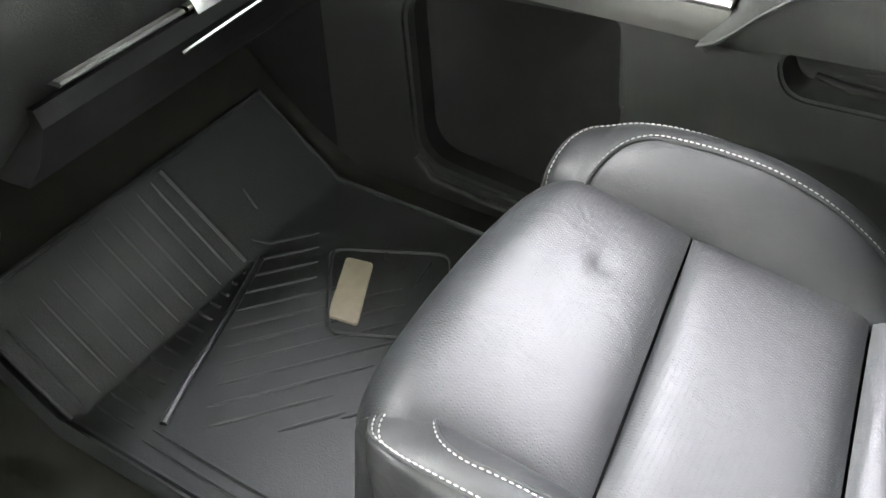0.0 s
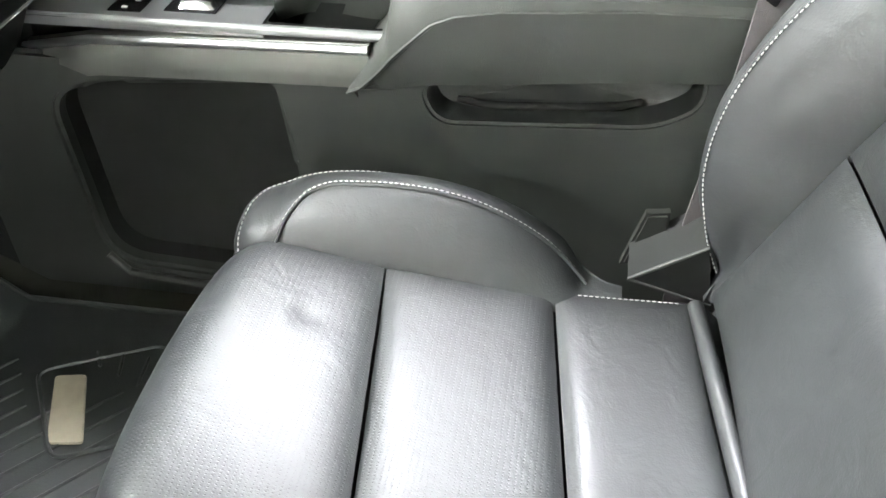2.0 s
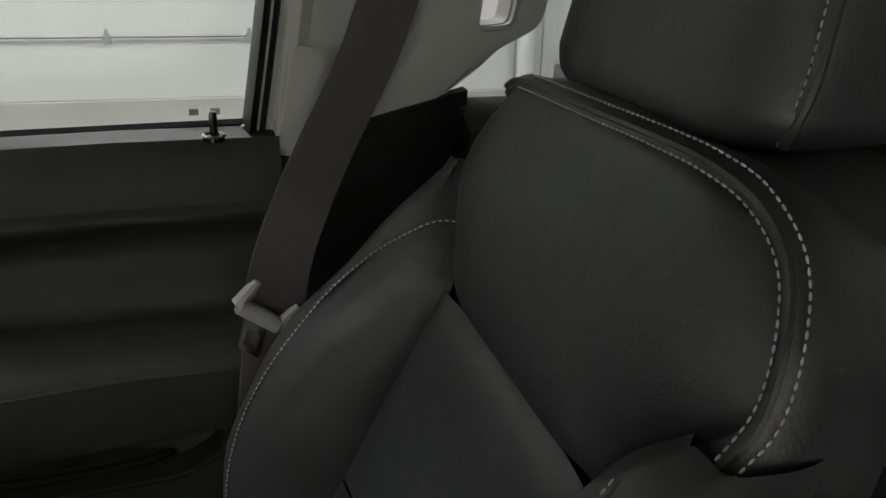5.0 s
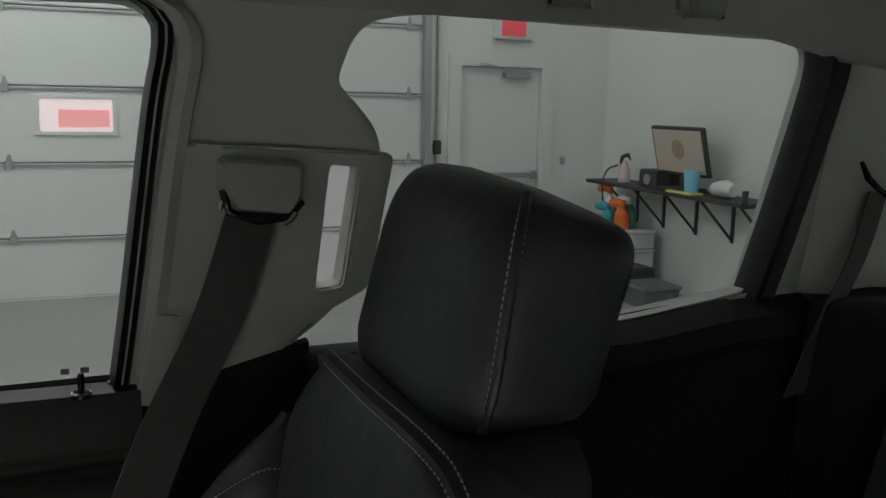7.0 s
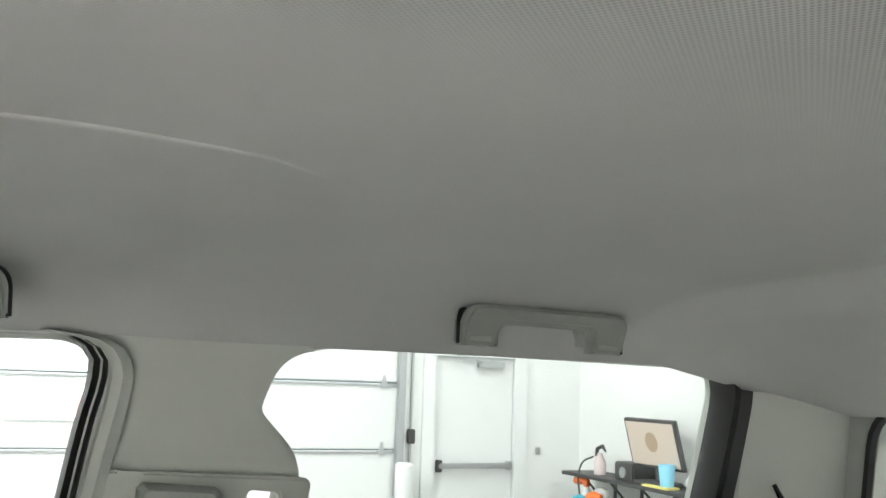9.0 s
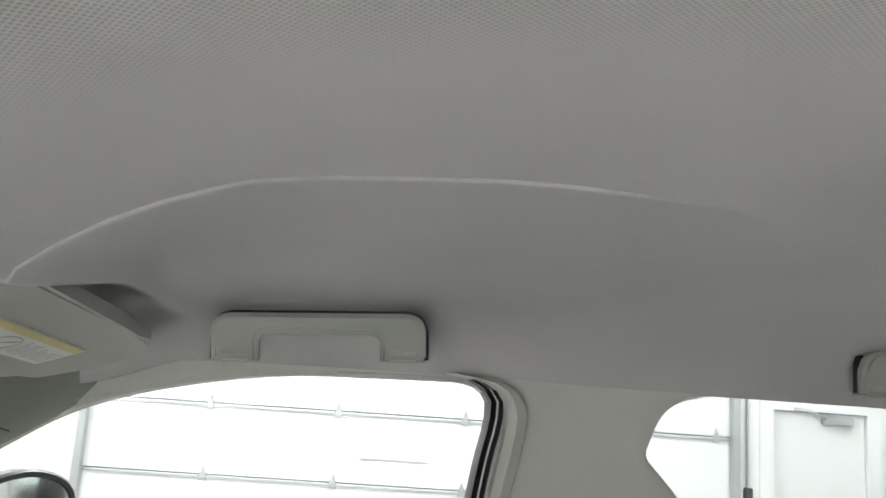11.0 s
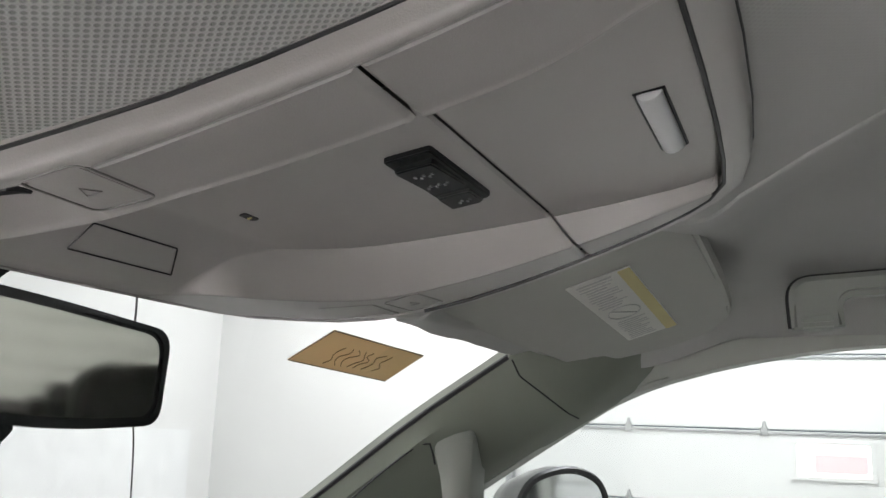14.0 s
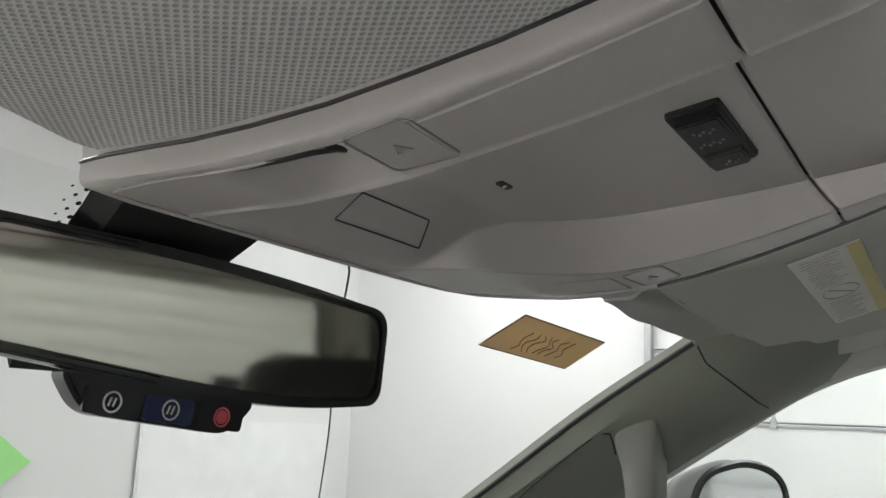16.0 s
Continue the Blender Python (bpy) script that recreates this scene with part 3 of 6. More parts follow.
part("pocket_lip", tube([(0.797, 0.566, 0.65), (0.795, 0.54, 0.622), (0.795, 0.44, 0.612), (0.795, 0.32, 0.612)], 0.006, 8), SOFT_BLACK, door)
# silver bar with switch ledge behind it
bar = [(0.60, 0.905, 0.82), (0.50, 0.932, 0.795), (0.40, 0.940, 0.786), (0.30, 0.944, 0.783), (0.17, 0.948, 0.78)]
secs = []
for y, z, x in bar:
    secs.append([Vector((x, y, z)), Vector((x - 0.008, y, z + 0.022)), Vector((x - 0.007, y, z + 0.042)), Vector((x + 0.002, y, z + 0.052)), Vector((x + 0.012, y, z + 0.052)), Vector((x + 0.012, y, z))])
part("trim_bar", loft(secs), material("satin_grey_bar", (0.16, 0.165, 0.15), 0.4, 0.4), door, "satin grey door bar")
part("chrome_strip", tube([Vector((x - 0.0045, y, z + 0.048)) for y, z, x in bar], 0.0055, 10), SATIN_CHROME, door, "bright chrome strip")
LEDGE = material("satin_silver_ledge", (0.20, 0.205, 0.21), 0.38, 0.5)
ledge = part("switch_ledge", box((0.785, 0.286, 0.996), (0.86, 0.60, 1.012), 0.004), LEDGE, door, "satin ledge carrying the window switch")
part("ledge_rim", tube([(0.7885, 0.155, 1.0065), (0.7885, 0.30, 1.0065), (0.790, 0.45, 1.0065), (0.795, 0.60, 1.004)], 0.0062, 10), LEDGE, door, "bright satin rim of the ledge")
pod = part("window_switch", box((0.804, 0.346, 1.008), (0.850, 0.412, 1.0135), 0.003, 2), GLOSS_BLACK, door, "gloss black switch plate")
part("switch_cap", loft([[Vector((0.812 + 0.022 * (a / 6), y, 1.0125 + h * math.sin(math.pi * a / 6))) for a in range(7)] for y, h in ((0.352, 0.001), (0.357, 0.008), (0.375, 0.011), (0.392, 0.009), (0.398, 0.001))], closed=False), CHROME, pod, "satin window switch paddle")
part("lock_panel", box((0.798, 0.432, 1.009), (0.848, 0.475, 1.0132), 0.002), GLOSS_BLACK, door, "gloss black lock button plate")
for x, y in ((0.806, 0.452), (0.826, 0.444)):
    part("lock_button", box((x, y, 1.012), (x + 0.006, y + 0.008, 1.0142), 0.001), PAPER, door, "small pale lock button mark")
# open hand cup ahead of the armrest
part("pull_cup", loft([[Vector((x0 + (0.824 - x0) * k, y0 + (0.225 - y0) * k, z)) for x0, y0 in round_poly([(0.796, 0.150), (0.796, 0.286), (0.853, 0.286), (0.853, 0.150)], 0.006, 3)] for z, k in ((1.012, 0.0), (0.985, 0.03), (0.965, 0.08), (0.960, 0.2), (0.960, 0.98))], caps=False), HARD_BLACK, door, "dark open hand cup beside the armrest")
# armrest, with a steep front end that slopes down to the bar
ARM = [(0.196, 0.950, 0.946, 0.944, 0.776), (0.178, 0.985, 0.958, 0.947, 0.768), (0.157, 1.012, 0.980, 0.951, 0.762), (0.148, 1.026, 0.991, 0.953, 0.759), (0.145, 1.052, 0.995, 0.954, 0.758), (0.140, 1.072, 1.001, 0.956, 0.757), (0.128, 1.083, 1.013, 0.96, 0.756), (0.098, 1.086, 1.041, 0.965, 0.755), (0.074, 1.086, 1.051, 0.967, 0.755), (0.03, 1.087, 1.058, 0.970, 0.755), (-0.10, 1.088, 1.066, 0.982, 0.757), (-0.27, 1.088, 1.066, 0.99, 0.758)]
secs = []
for y, top, rim, bot, xi in ARM:
    h = min(0.012, 0.4 * (top - rim))
    secs.append([Vector((xi + 0.012, y, bot)), Vector((xi + 0.003, y, 0.5 * (bot + rim))), Vector((xi + 0.001, y, rim - 0.003)), Vector((xi - 0.003, y, rim)), Vector((xi - 0.001, y, rim + h)), Vector((xi + 0.010, y, top - 0.25 * (top - rim))), Vector((xi + 0.03, y, top)), Vector((0.855, y, top + 0.004)), Vector((0.855, y, bot))])
armrest = part("armrest", loft(secs), SOFT_BLACK, door, "padded dark armrest")
part("armrest_seam", tube([Vector((xi - 0.004, y, rim - 0.001)) for y, top, rim, bot, xi in ARM], 0.0022, 6), SOFT_BLACK, door)
# grip recess under the armrest
GRIP = round_poly([(0.118, 0.948), (0.10, 0.905), (-0.14, 0.918), (-0.185, 0.945), (-0.182, 0.985), (0.075, 0.966)], [0.025, 0.03, 0.03, 0.03, 0.01, 0.02])
part("grip_surround", plate([(0.19, 0.895), (0.19, 0.950), (-0.27, 1.0), (-0.27, 0.895)], [GRIP], door_x(0.791), 0.015, 0.004), SOFT_BLACK, door)
part("grip_recess", loft([[Vector((x, p[0] * s - (1 - s) * 0.03, p[1] * s + (1 - s) * 0.945)) for p in GRIP] for x, s in ((0.797, 1.0), (0.832, 0.97), (0.838, 0.85), (0.838, 0.02))], caps=False), SOFT_BLACK, door, "dark hand grip recess")
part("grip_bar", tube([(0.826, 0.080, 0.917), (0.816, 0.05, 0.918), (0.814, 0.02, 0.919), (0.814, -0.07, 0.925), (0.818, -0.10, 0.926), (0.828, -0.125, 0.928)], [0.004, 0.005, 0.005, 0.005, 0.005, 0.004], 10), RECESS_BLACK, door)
# upper trim with its shallow recess, and the sill ledge
LIPS = [Vector((y, flow([(-0.3, 1.215), (0.02, 1.208), (0.14, 1.192), (0.20, 1.155), (0.245, 1.09), (0.29, 1.01), (0.33, 0.93), (0.36, 0.86)], y))) for y in [-0.3 + 0.022 * k for k in range(31)]]


def lip_distance(y, z):
    """Signed distance from the moulded lip: above and ahead of it positive."""
    p = Vector((y, z))
    best, sign = 9.0, 1.0
    for a, b in zip(LIPS, LIPS[1:]):
        e = b - a
        t = min(1.0, max(0.0, (p - a).dot(e) / e.length_squared))
        r = p - (a + e * t)
        if r.length < best:
            best = r.length
            sign = 1.0 if e.x * r.y - e.y * r.x > 0 else -1.0
    return best * sign


def upper(u, v):
    y = -0.27 + 1.0 * u
    z = 1.0 + 0.24 * v
    d = lip_distance(y, z)
    x = 0.815 + 0.028 * smooth01(-d / 0.035) + (0.012 * smooth01(d / 0.012) if d > 0 else 0)
    x += 0.012 * math.exp(-((d + 0.055) / 0.03) ** 2)
    x += 0.034 * smooth01((1.040 - z) / 0.008) * smooth01((y - 0.284) / 0.008)
    return Vector((x, y, z))


part("upper_panel", grid(190, 84, upper), SOFT_BLACK, door, "black padded upper door trim")
part("sill_ledge", loft([[Vector((0.828, y, 1.212)), Vector((0.822, y, 1.236)), Vector((0.827, y, 1.266)), Vector((0.838, y, 1.288 - 0.045 * max(0, y))), Vector((0.866, y, 1.294 - 0.045 * max(0, y))), Vector((0.866, y, 1.212))] for y in (-0.262, -0.1, 0.1, 0.3, 0.5, 0.8)]), SOFT_BLACK, door)
lock = part("lock_knob", tube([(0.838, -0.196, 1.286), (0.838, -0.196, 1.291), (0.838, -0.196, 1.293), (0.838, -0.196, 1.312), (0.838, -0.196, 1.316)], [0.011, 0.011, 0.0042, 0.0042, 0.003], 14), GLOSS_BLACK, door, "slim black lock knob with chrome ring")
part("ring", tube([Vector((0.836 + 0.011 * math.cos(a * 0.5236), -0.196 + 0.011 * math.sin(a * 0.5236), 1.292)) for a in range(12)], 0.0018, 6, True), CHROME, lock)
# small etched marks on the glass
for k in range(2):
    part("glass_mark", box((0.874, -0.205 + 0.022 * k, 1.305), (0.8745, -0.195 + 0.022 * k, 1.312)), GREY_INK, door)

rear_door = thing("door_2", "closed black rear truck door", "car door", kind="structure")
part("panel", box((0.80, -1.30, 0.6), (0.86, -0.46, 1.30), 0.015), HARD_BLACK, rear_door)
part("sill_ledge", loft([[Vector((0.80, y, 1.26 + s)), Vector((0.79, y, 1.28 + s)), Vector((0.80, y, 1.312 + s)), Vector((0.84, y, 1.330 + s)), Vector((0.872, y, 1.334 + s)), Vector((0.872, y, 1.26 + s))] for y, s in ((-0.46, -0.018), (-0.7, -0.018), (-0.95, -0.012), (-1.12, 0.009), (-1.28, 0.013))]), HARD_BLACK, rear_door)

# ---- passenger seat ----
SX = 0.435
seat = thing("passenger_seat", "black leather front seat with pale contrast stitching", "car seat")


def cush_z(y):
    return 0.80 + 0.155 * (y + 0.2)


def puff(u, v, h, pu=7, pv=7):
    return h * (1 - abs(2 * u - 1) ** pu) * (1 - abs(2 * v - 1) ** pv)


def seam_y(x, y0):
    return y0 + 0.11 * (x - SX)


def front_panel(u, v):
    hw = 0.165 + 0.004 * math.sin(math.pi * v)
    x = SX - hw + 2 * hw * u
    s = v * 0.36
    start = seam_y(x, 0.104)
    flat = 0.245 - start - 0.012 * (2 * u - 1) ** 2
    if s < flat:
        y, z, n = start + s, cush_z(start + s), Vector((0, -0.15, 1))
    else:
        a = min((s - flat) / 0.048, 1.45)
        rest = max(0, s - flat - 0.048 * 1.45)
        y0 = start + flat
        y = y0 + 0.048 * math.sin(a) + rest * math.cos(1.45)
        z = cush_z(y0) - 0.048 * (1 - math.cos(a)) - rest * math.sin(1.45)
        n = Vector((0, math.sin(a), math.cos(a)))
    dimple = -0.006 * math.exp(-(((x - 0.503) / 0.013) ** 2 + ((y - 0.176) / 0.011) ** 2)) + 0.002 * math.exp(-(((x - 0.503) / 0.03) ** 2 + ((y - 0.186) / 0.02) ** 2))
    return Vector((x, y, z)) + n * (puff(u, min(1, v), 0.011, 8, 9) + dimple)


part("front_cushion_panel", grid(40, 44, front_panel), LEATHER_PERF, seat, "perforated black leather with a small dent")


for u in (0.0, 1.0):
    part("panel_side", loft([[front_panel(u, v / 20), front_panel(u, v / 20) + Vector((0.004 * (2 * u - 1), -0.004, -0.02)), front_panel(u, v / 20) + Vector((0.0, -0.02, -0.06))] for v in range(21)], caps=False, closed=False), LEATHER, seat)


def flat_panel(ya, yb, hw0, hw1, h):
    def fn(u, v):
        hw = hw0 + (hw1 - hw0) * v
        x = SX - hw + 2 * hw * u
        a, b = seam_y(x, ya), seam_y(x, yb)
        y = a + (b - a) * v
        sag = -0.008 * (1 - (2 * u - 1) ** 2)
        return Vector((x, y, cush_z(y) + puff(u, v, h, 9, 8) + sag))
    return fn


part("middle_cushion_panel", grid(36, 30, flat_panel(0.102, -0.066, 0.166, 0.178, 0.010)), LEATHER_PERF, seat)
part("rear_cushion_panel", grid(36, 26, flat_panel(-0.069, -0.212, 0.178, 0.205, 0.010)), LEATHER, seat)
rear_fn = flat_panel(-0.069, -0.212, 0.178, 0.205, 0.010)
for u in (0.0, 1.0):
    part("panel_side", loft([[rear_fn(u, v / 12), rear_fn(u, v / 12) + Vector((0.006 * (2 * u - 1), 0, -0.015)), rear_fn(u, v / 12) + Vector((0.008 * (2 * u - 1), 0, -0.07))] for v in range(13)], caps=False, closed=False), LEATHER, seat)
    stitches([rear_fn(u, v / 12) + Vector((-0.003 * (2 * u - 1), 0, 0.003)) for v in range(2, 12)], seat)
part("cushion_tuck", grid(20, 8, lambda u, v: Vector((SX - 0.21 + 0.42 * u, seam_y(SX - 0.21 + 0.42 * u, -0.214) - 0.05 * v, cush_z(-0.21) + 0.004 + 0.008 * math.sin(3 * v) - 0.05 * v))), LEATHER, seat)
part("cushion_piping", tube([Vector((SX - 0.2 + 0.4 * k / 12, seam_y(SX - 0.2 + 0.4 * k / 12, -0.215), cush_z(-0.21) + 0.007)) for k in range(13)], 0.0085, 10), LEATHER, seat)
part("cushion_core", loft([[Vector((SX + sx * w, y, z)) for sx, y in ((-1, 0.27), (1, 0.27), (1, -0.28), (-1, -0.28))] for z, w in ((0.655, 0.235), (0.70, 0.245), (0.735, 0.235))]), HARD_BLACK, seat)


CREST = [(-0.115, 0.778), (-0.09, 0.805), (-0.054, 0.852), (0.008, 0.898), (0.095, 0.922), (0.207, 0.914), (0.262, 0.885), (0.300, 0.835)]


def bolster(side):
    """A raised roll along the cushion's side, closed by a blunt rounded nose."""
    slim = 0.0 if side > 0 else 0.010
    nose = 0.283 if side > 0 else 0.279

    def fn(u, y):
        begin = 0.165 if side > 0 else 0.14
        t = max(0.0, (y - begin) / (nose - begin))
        f = max(0.0, 1 - t ** 2.8) ** (1 / 2.4)
        drop = 0.048 - math.sqrt(max(0.0, 0.048 ** 2 - max(0.0, y - 0.240) ** 2))
        base = cush_z(min(y, 0.245)) - 0.004 - drop
        h = max(0.003, flow(CREST, min(y, 0.24)) - 0.010 - slim - base) * (0.25 + 0.75 * f) * (1.0 if side > 0 else 0.72)
        xi = (0.161 if side > 0 else 0.144) + 0.03 * smooth01((-0.06 - y) / 0.06)
        rear = smooth01((y + 0.118) / 0.07)
        xo = xi + (0.252 - 5.0 * slim - xi) * (0.35 + 0.65 * rear) * (0.45 + 0.55 * f)
        w = xo - xi
        prof = [(xi - 0.002, base - 0.004), (xi + 0.06 * w, base + 0.22 * h), (xi + 0.22 * w, base + 0.62 * h), (xi + 0.48 * w, base + 0.90 * h), (xi + 0.72 * w, base + h), (xi + 0.92 * w, base + 0.93 * h), (xo, base + 0.70 * h), (xo + 0.004, base + 0.1 * h - 0.02), (xo - 0.006, 0.67)]
        n = len(prof) - 1
        i = min(n - 1, int(u * n))
        P = [Vector((*prof[max(0, min(n, k))], 0)) for k in (i - 1, i, i + 1, i + 2)]
        q = u * n - i
        c = 0.5 * ((2 * P[1]) + (P[2] - P[0]) * q + (2 * P[0] - 5 * P[1] + 4 * P[2] - P[3]) * q * q + (3 * P[1] - P[0] - 3 * P[2] + P[3]) * q ** 3)
        if side < 0:
            return Vector((SX - c.x, y - 0.017, c.y - 0.003))
        return Vector((SX + c.x, y, c.y))
    return fn, nose


for side in (1, -1):
    fn, nose = bolster(side)

    def skin(u, v):
        if v > 0.93:
            p = fn(u, nose)
            d = (v - 0.93) / 0.07
            return Vector((p.x, p.y + 0.004 * d, p.z + (0.665 - p.z) * d))
        return fn(u, -0.118 + (nose + 0.118) * (1 - (1 - v / 0.93) ** 1.7))

    part("cushion_bolster", grid(56, 90, skin), LEATHER, seat, "raised black leather side bolster")
    up = Vector((0, 0.0, 0.0013))
    line = [fn(0.46, y) + up for y in (-0.080, -0.06, -0.03, 0.02, 0.07, 0.12, 0.16, 0.19)] + [fn(0.40, 0.213) + up, fn(0.28, 0.228) + up, fn(0.12, 0.234) + up, fn(0.02, 0.234) + up]
    stitches(line, seat)
    part("seam_piping", tube(curve_pts([p + Vector((-0.0035 * side, -0.001, -0.0012)) for p in line], 60), 0.0020, 6), LEATHER, seat)
    for row in ((0.0,) if side > 0 else (0.0, 0.011)):
        edge = [fn(0.70, y - row) + up for y in (0.10, 0.15, 0.19, 0.22, 0.245)] + [fn(u, y - row * 0.8) + Vector((0, 0.001, 0.001)) for u, y in ((0.66, 0.262), (0.52, 0.272), (0.36, 0.2755), (0.2, 0.276), (0.05, 0.274))]
        stitches(edge, seat)
        part("seam_piping", tube(curve_pts([p + Vector((0.0, 0.003, -0.003)) for p in edge], 40), 0.0018, 6), LEATHER, seat)

part("seat_side", loft([[Vector((SX + sx * 0.245, y, z)) for sx, y in ((-1, 0.26), (1, 0.26), (1, -0.30), (-1, -0.30))] for z in (0.60, 0.66)]), HARD_BLACK, seat, "black plastic seat base")

# backrest: y from height, with panels, side bolsters and shoulders
def back_y(z):
    return -0.37 - 0.38 * (z - 1.216)


BN = Vector((0, 1, 0.38)).normalized()


def insert_w(z):
    return lin([(0.80, 0.225), (0.99, 0.196), (1.216, 0.143), (1.25, 0.160), (1.285, 0.200), (1.305, 0.222)], z)


def back_panel(za, zb, h, waist=0.0):
    def fn(u, v):
        z = za + (zb - za) * v
        hw = insert_w(z)
        x = SX - hw + 2 * hw * u
        dip = -0.012 * (1 - (2 * u - 1) ** 2)
        return Vector((x, back_y(z), z)) + BN * (puff(u, v, h, 9, 9) + dip)
    return fn


part("lower_back_panel", grid(30, 20, back_panel(0.80, 1.000, 0.013)), LEATHER_BACK, seat)
part("middle_back_panel", grid(30, 24, back_panel(1.003, 1.214, 0.013)), LEATHER_BACK, seat)


def top_panel(u, v):
    """The wide upper panel with rounded shoulders."""
    z = 1.217 + 0.183 * v
    hw = lin([(1.217, 0.145), (1.25, 0.164), (1.285, 0.206), (1.305, 0.222), (1.33, 0.225), (1.355, 0.215), (1.378, 0.195), (1.392, 0.165), (1.401, 0.135)], z)
    x = SX - hw + (2 * hw + 0.016 * math.sin(math.pi * min(1, 1.25 * v)) - 0.010 * v) * u
    crown = 0.012 * (1 - (2 * u - 1) ** 2) * v
    edge = -0.022 * abs(2 * u - 1) ** 7 - 0.02 * max(0, (v - 0.88) / 0.12) ** 2
    return Vector((x, back_y(z), z + 0.3 * crown)) + BN * (0.014 * (1 - abs(2 * u - 1) ** 9) * (1 - (1 - v) ** 14) + edge)


part("upper_back_panel", grid(44, 34, top_panel), LEATHER_BACK, seat)
part("back_shell", loft([[Vector((SX + sx * w, back_y(z) - d, z)) for sx, d in ((-1, 0.016), (1, 0.016), (1.0, 0.11), (-1.0, 0.11))] for z, w in ((0.72, 0.22), (0.85, 0.235), (1.05, 0.24), (1.25, 0.215), (1.33, 0.20), (1.375, 0.17), (1.392, 0.14))]), LEATHER, seat, "black leather back of the seat")

EDGE = [(0.79, -0.232), (0.824, -0.222), (0.854, -0.205), (0.916, -0.184), (0.987, -0.183), (1.04, -0.195), (1.14, -0.247), (1.205, -0.308), (1.245, -0.340), (1.275, -0.368), (1.305, -0.408)]


def back_bolster(side):
    def fn(u, v):
        z = 0.79 + (0.515 if side > 0 else 0.488) * v
        if side < 0:
            z += 0.003 * smooth01((u - 0.12) / 0.35) * smooth01((v - 0.7) / 0.3)
        ye = flow(EDGE, z)
        iw = insert_w(z) - 0.002
        grow = smooth01((z - 0.76) / 0.08)
        crest = iw + (0.252 - (0.024 if side > 0 else 0.036) * smooth01((z - 1.12) / 0.17) - iw) * (0.25 + 0.75 * grow)
        yb = back_y(z)
        tip = max(0.0, (v - 0.86) / 0.14) if side > 0 else max(0.0, (v - 0.965) / 0.035)
        lift = max(ye - yb, 0.0) if side > 0 else max(ye - yb, 0.030)
        proud = 0.003 + lift * math.sqrt(max(0.0, 1 - tip ** (2 if side > 0 else 3)))
        prof = [(iw, yb - 0.006), (iw + 0.008, yb + 0.25 * proud), (iw + 0.4 * (crest - iw), yb + 0.72 * proud), (crest - 0.012, yb + 0.97 * proud), (crest, yb + proud), (crest + 0.010, yb + 0.88 * proud), (crest + 0.016, yb + 0.4 * proud - 0.01), (crest + 0.012, yb - 0.05), (crest - 0.03, yb - 0.10)]
        n = len(prof) - 1
        f = u * n
        i = min(n - 1, int(f))
        P = [Vector((*prof[max(0, min(n, k))], 0)) for k in (i - 1, i, i + 1, i + 2)]
        w = f - i
        q = 0.5 * ((2 * P[1]) + (P[2] - P[0]) * w + (2 * P[0] - 5 * P[1] + 4 * P[2] - P[3]) * w * w + (3 * P[1] - P[0] - 3 * P[2] + P[3]) * w ** 3)
        return Vector((SX + side * q.x, q.y, z))
    return fn


for side in (1, -1):
    fn = back_bolster(side)
    part("back_bolster", grid(48, 50, fn), LEATHER, seat, "raised black leather back bolster")
    line = [fn(0.355, v) + Vector((0, 0.0032, 0.0008)) for v in (0.06, 0.15, 0.3, 0.45, 0.6, 0.75)]
    if side > 0:
        line += [fn(u, v) + Vector((0, 0.002, 0.001)) for u, v in ((0.335, 0.84), (0.255, 0.895), (0.15, 0.915), (0.03, 0.917))]
    else:
        line += [fn(u, v) + Vector((0, 0.002, 0.001)) for u, v in ((0.345, 0.85), (0.32, 0.93), (0.28, 0.965))]
    stitches(line, seat)
    part("seam_piping", tube(curve_pts([p + Vector((0.004 * side, -0.001, 0)) for p in line], 70), 0.0022, 6), LEATHER, seat)

# the sewn edge that runs over the top and down the driver's side, with a gusset behind it
RIM = curve_pts([(0.600, -0.424, 1.376), (0.565, -0.421, 1.387), (0.501, -0.420, 1.390), (0.422, -0.421, 1.392), (0.362, -0.424, 1.393), (0.3135, -0.427, 1.392), (0.281, -0.431, 1.386), (0.260, -0.432, 1.378), (0.2445, -0.432, 1.365), (0.231, -0.427, 1.346), (0.2225, -0.420, 1.323), (0.2205, -0.413, 1.298), (0.222, -0.398, 1.276), (0.211, -0.374, 1.263), (0.205, -0.353, 1.250), (0.200, -0.318, 1.215)], 80)
outward = []
for i, p in enumerate(RIM):
    d = (RIM[min(i + 1, 80)] - RIM[max(i - 1, 0)]).normalized()
    outward.append(d.cross(BN).normalized() * (1 if d.cross(BN).dot(p - Vector((0.43, -0.4, 1.30))) > 0 else -1))
part("edge_gusset", loft([[p - o * 0.004 - BN * 0.003, p + BN * 0.0012, p + o * 0.007 + BN * 0.001, p + o * 0.013 - BN * 0.006, p + o * 0.015 - BN * 0.02, p + o * 0.012 - BN * 0.07] for p, o in zip(RIM, outward)], caps=False, closed=False), LEATHER, seat, "black leather gusset along the sewn edge")
stitches([p + BN * 0.0026 for p in RIM[6::5]], seat)
stitches([p + o * 0.0125 - BN * 0.003 for p, o in list(zip(RIM, outward))[6::5]], seat)
part("seam_piping", tube([p + o * 0.0055 + BN * 0.001 for p, o in zip(RIM, outward)], 0.0026, 6), LEATHER, seat)

# headrest
HX, HY = 0.452, -0.535


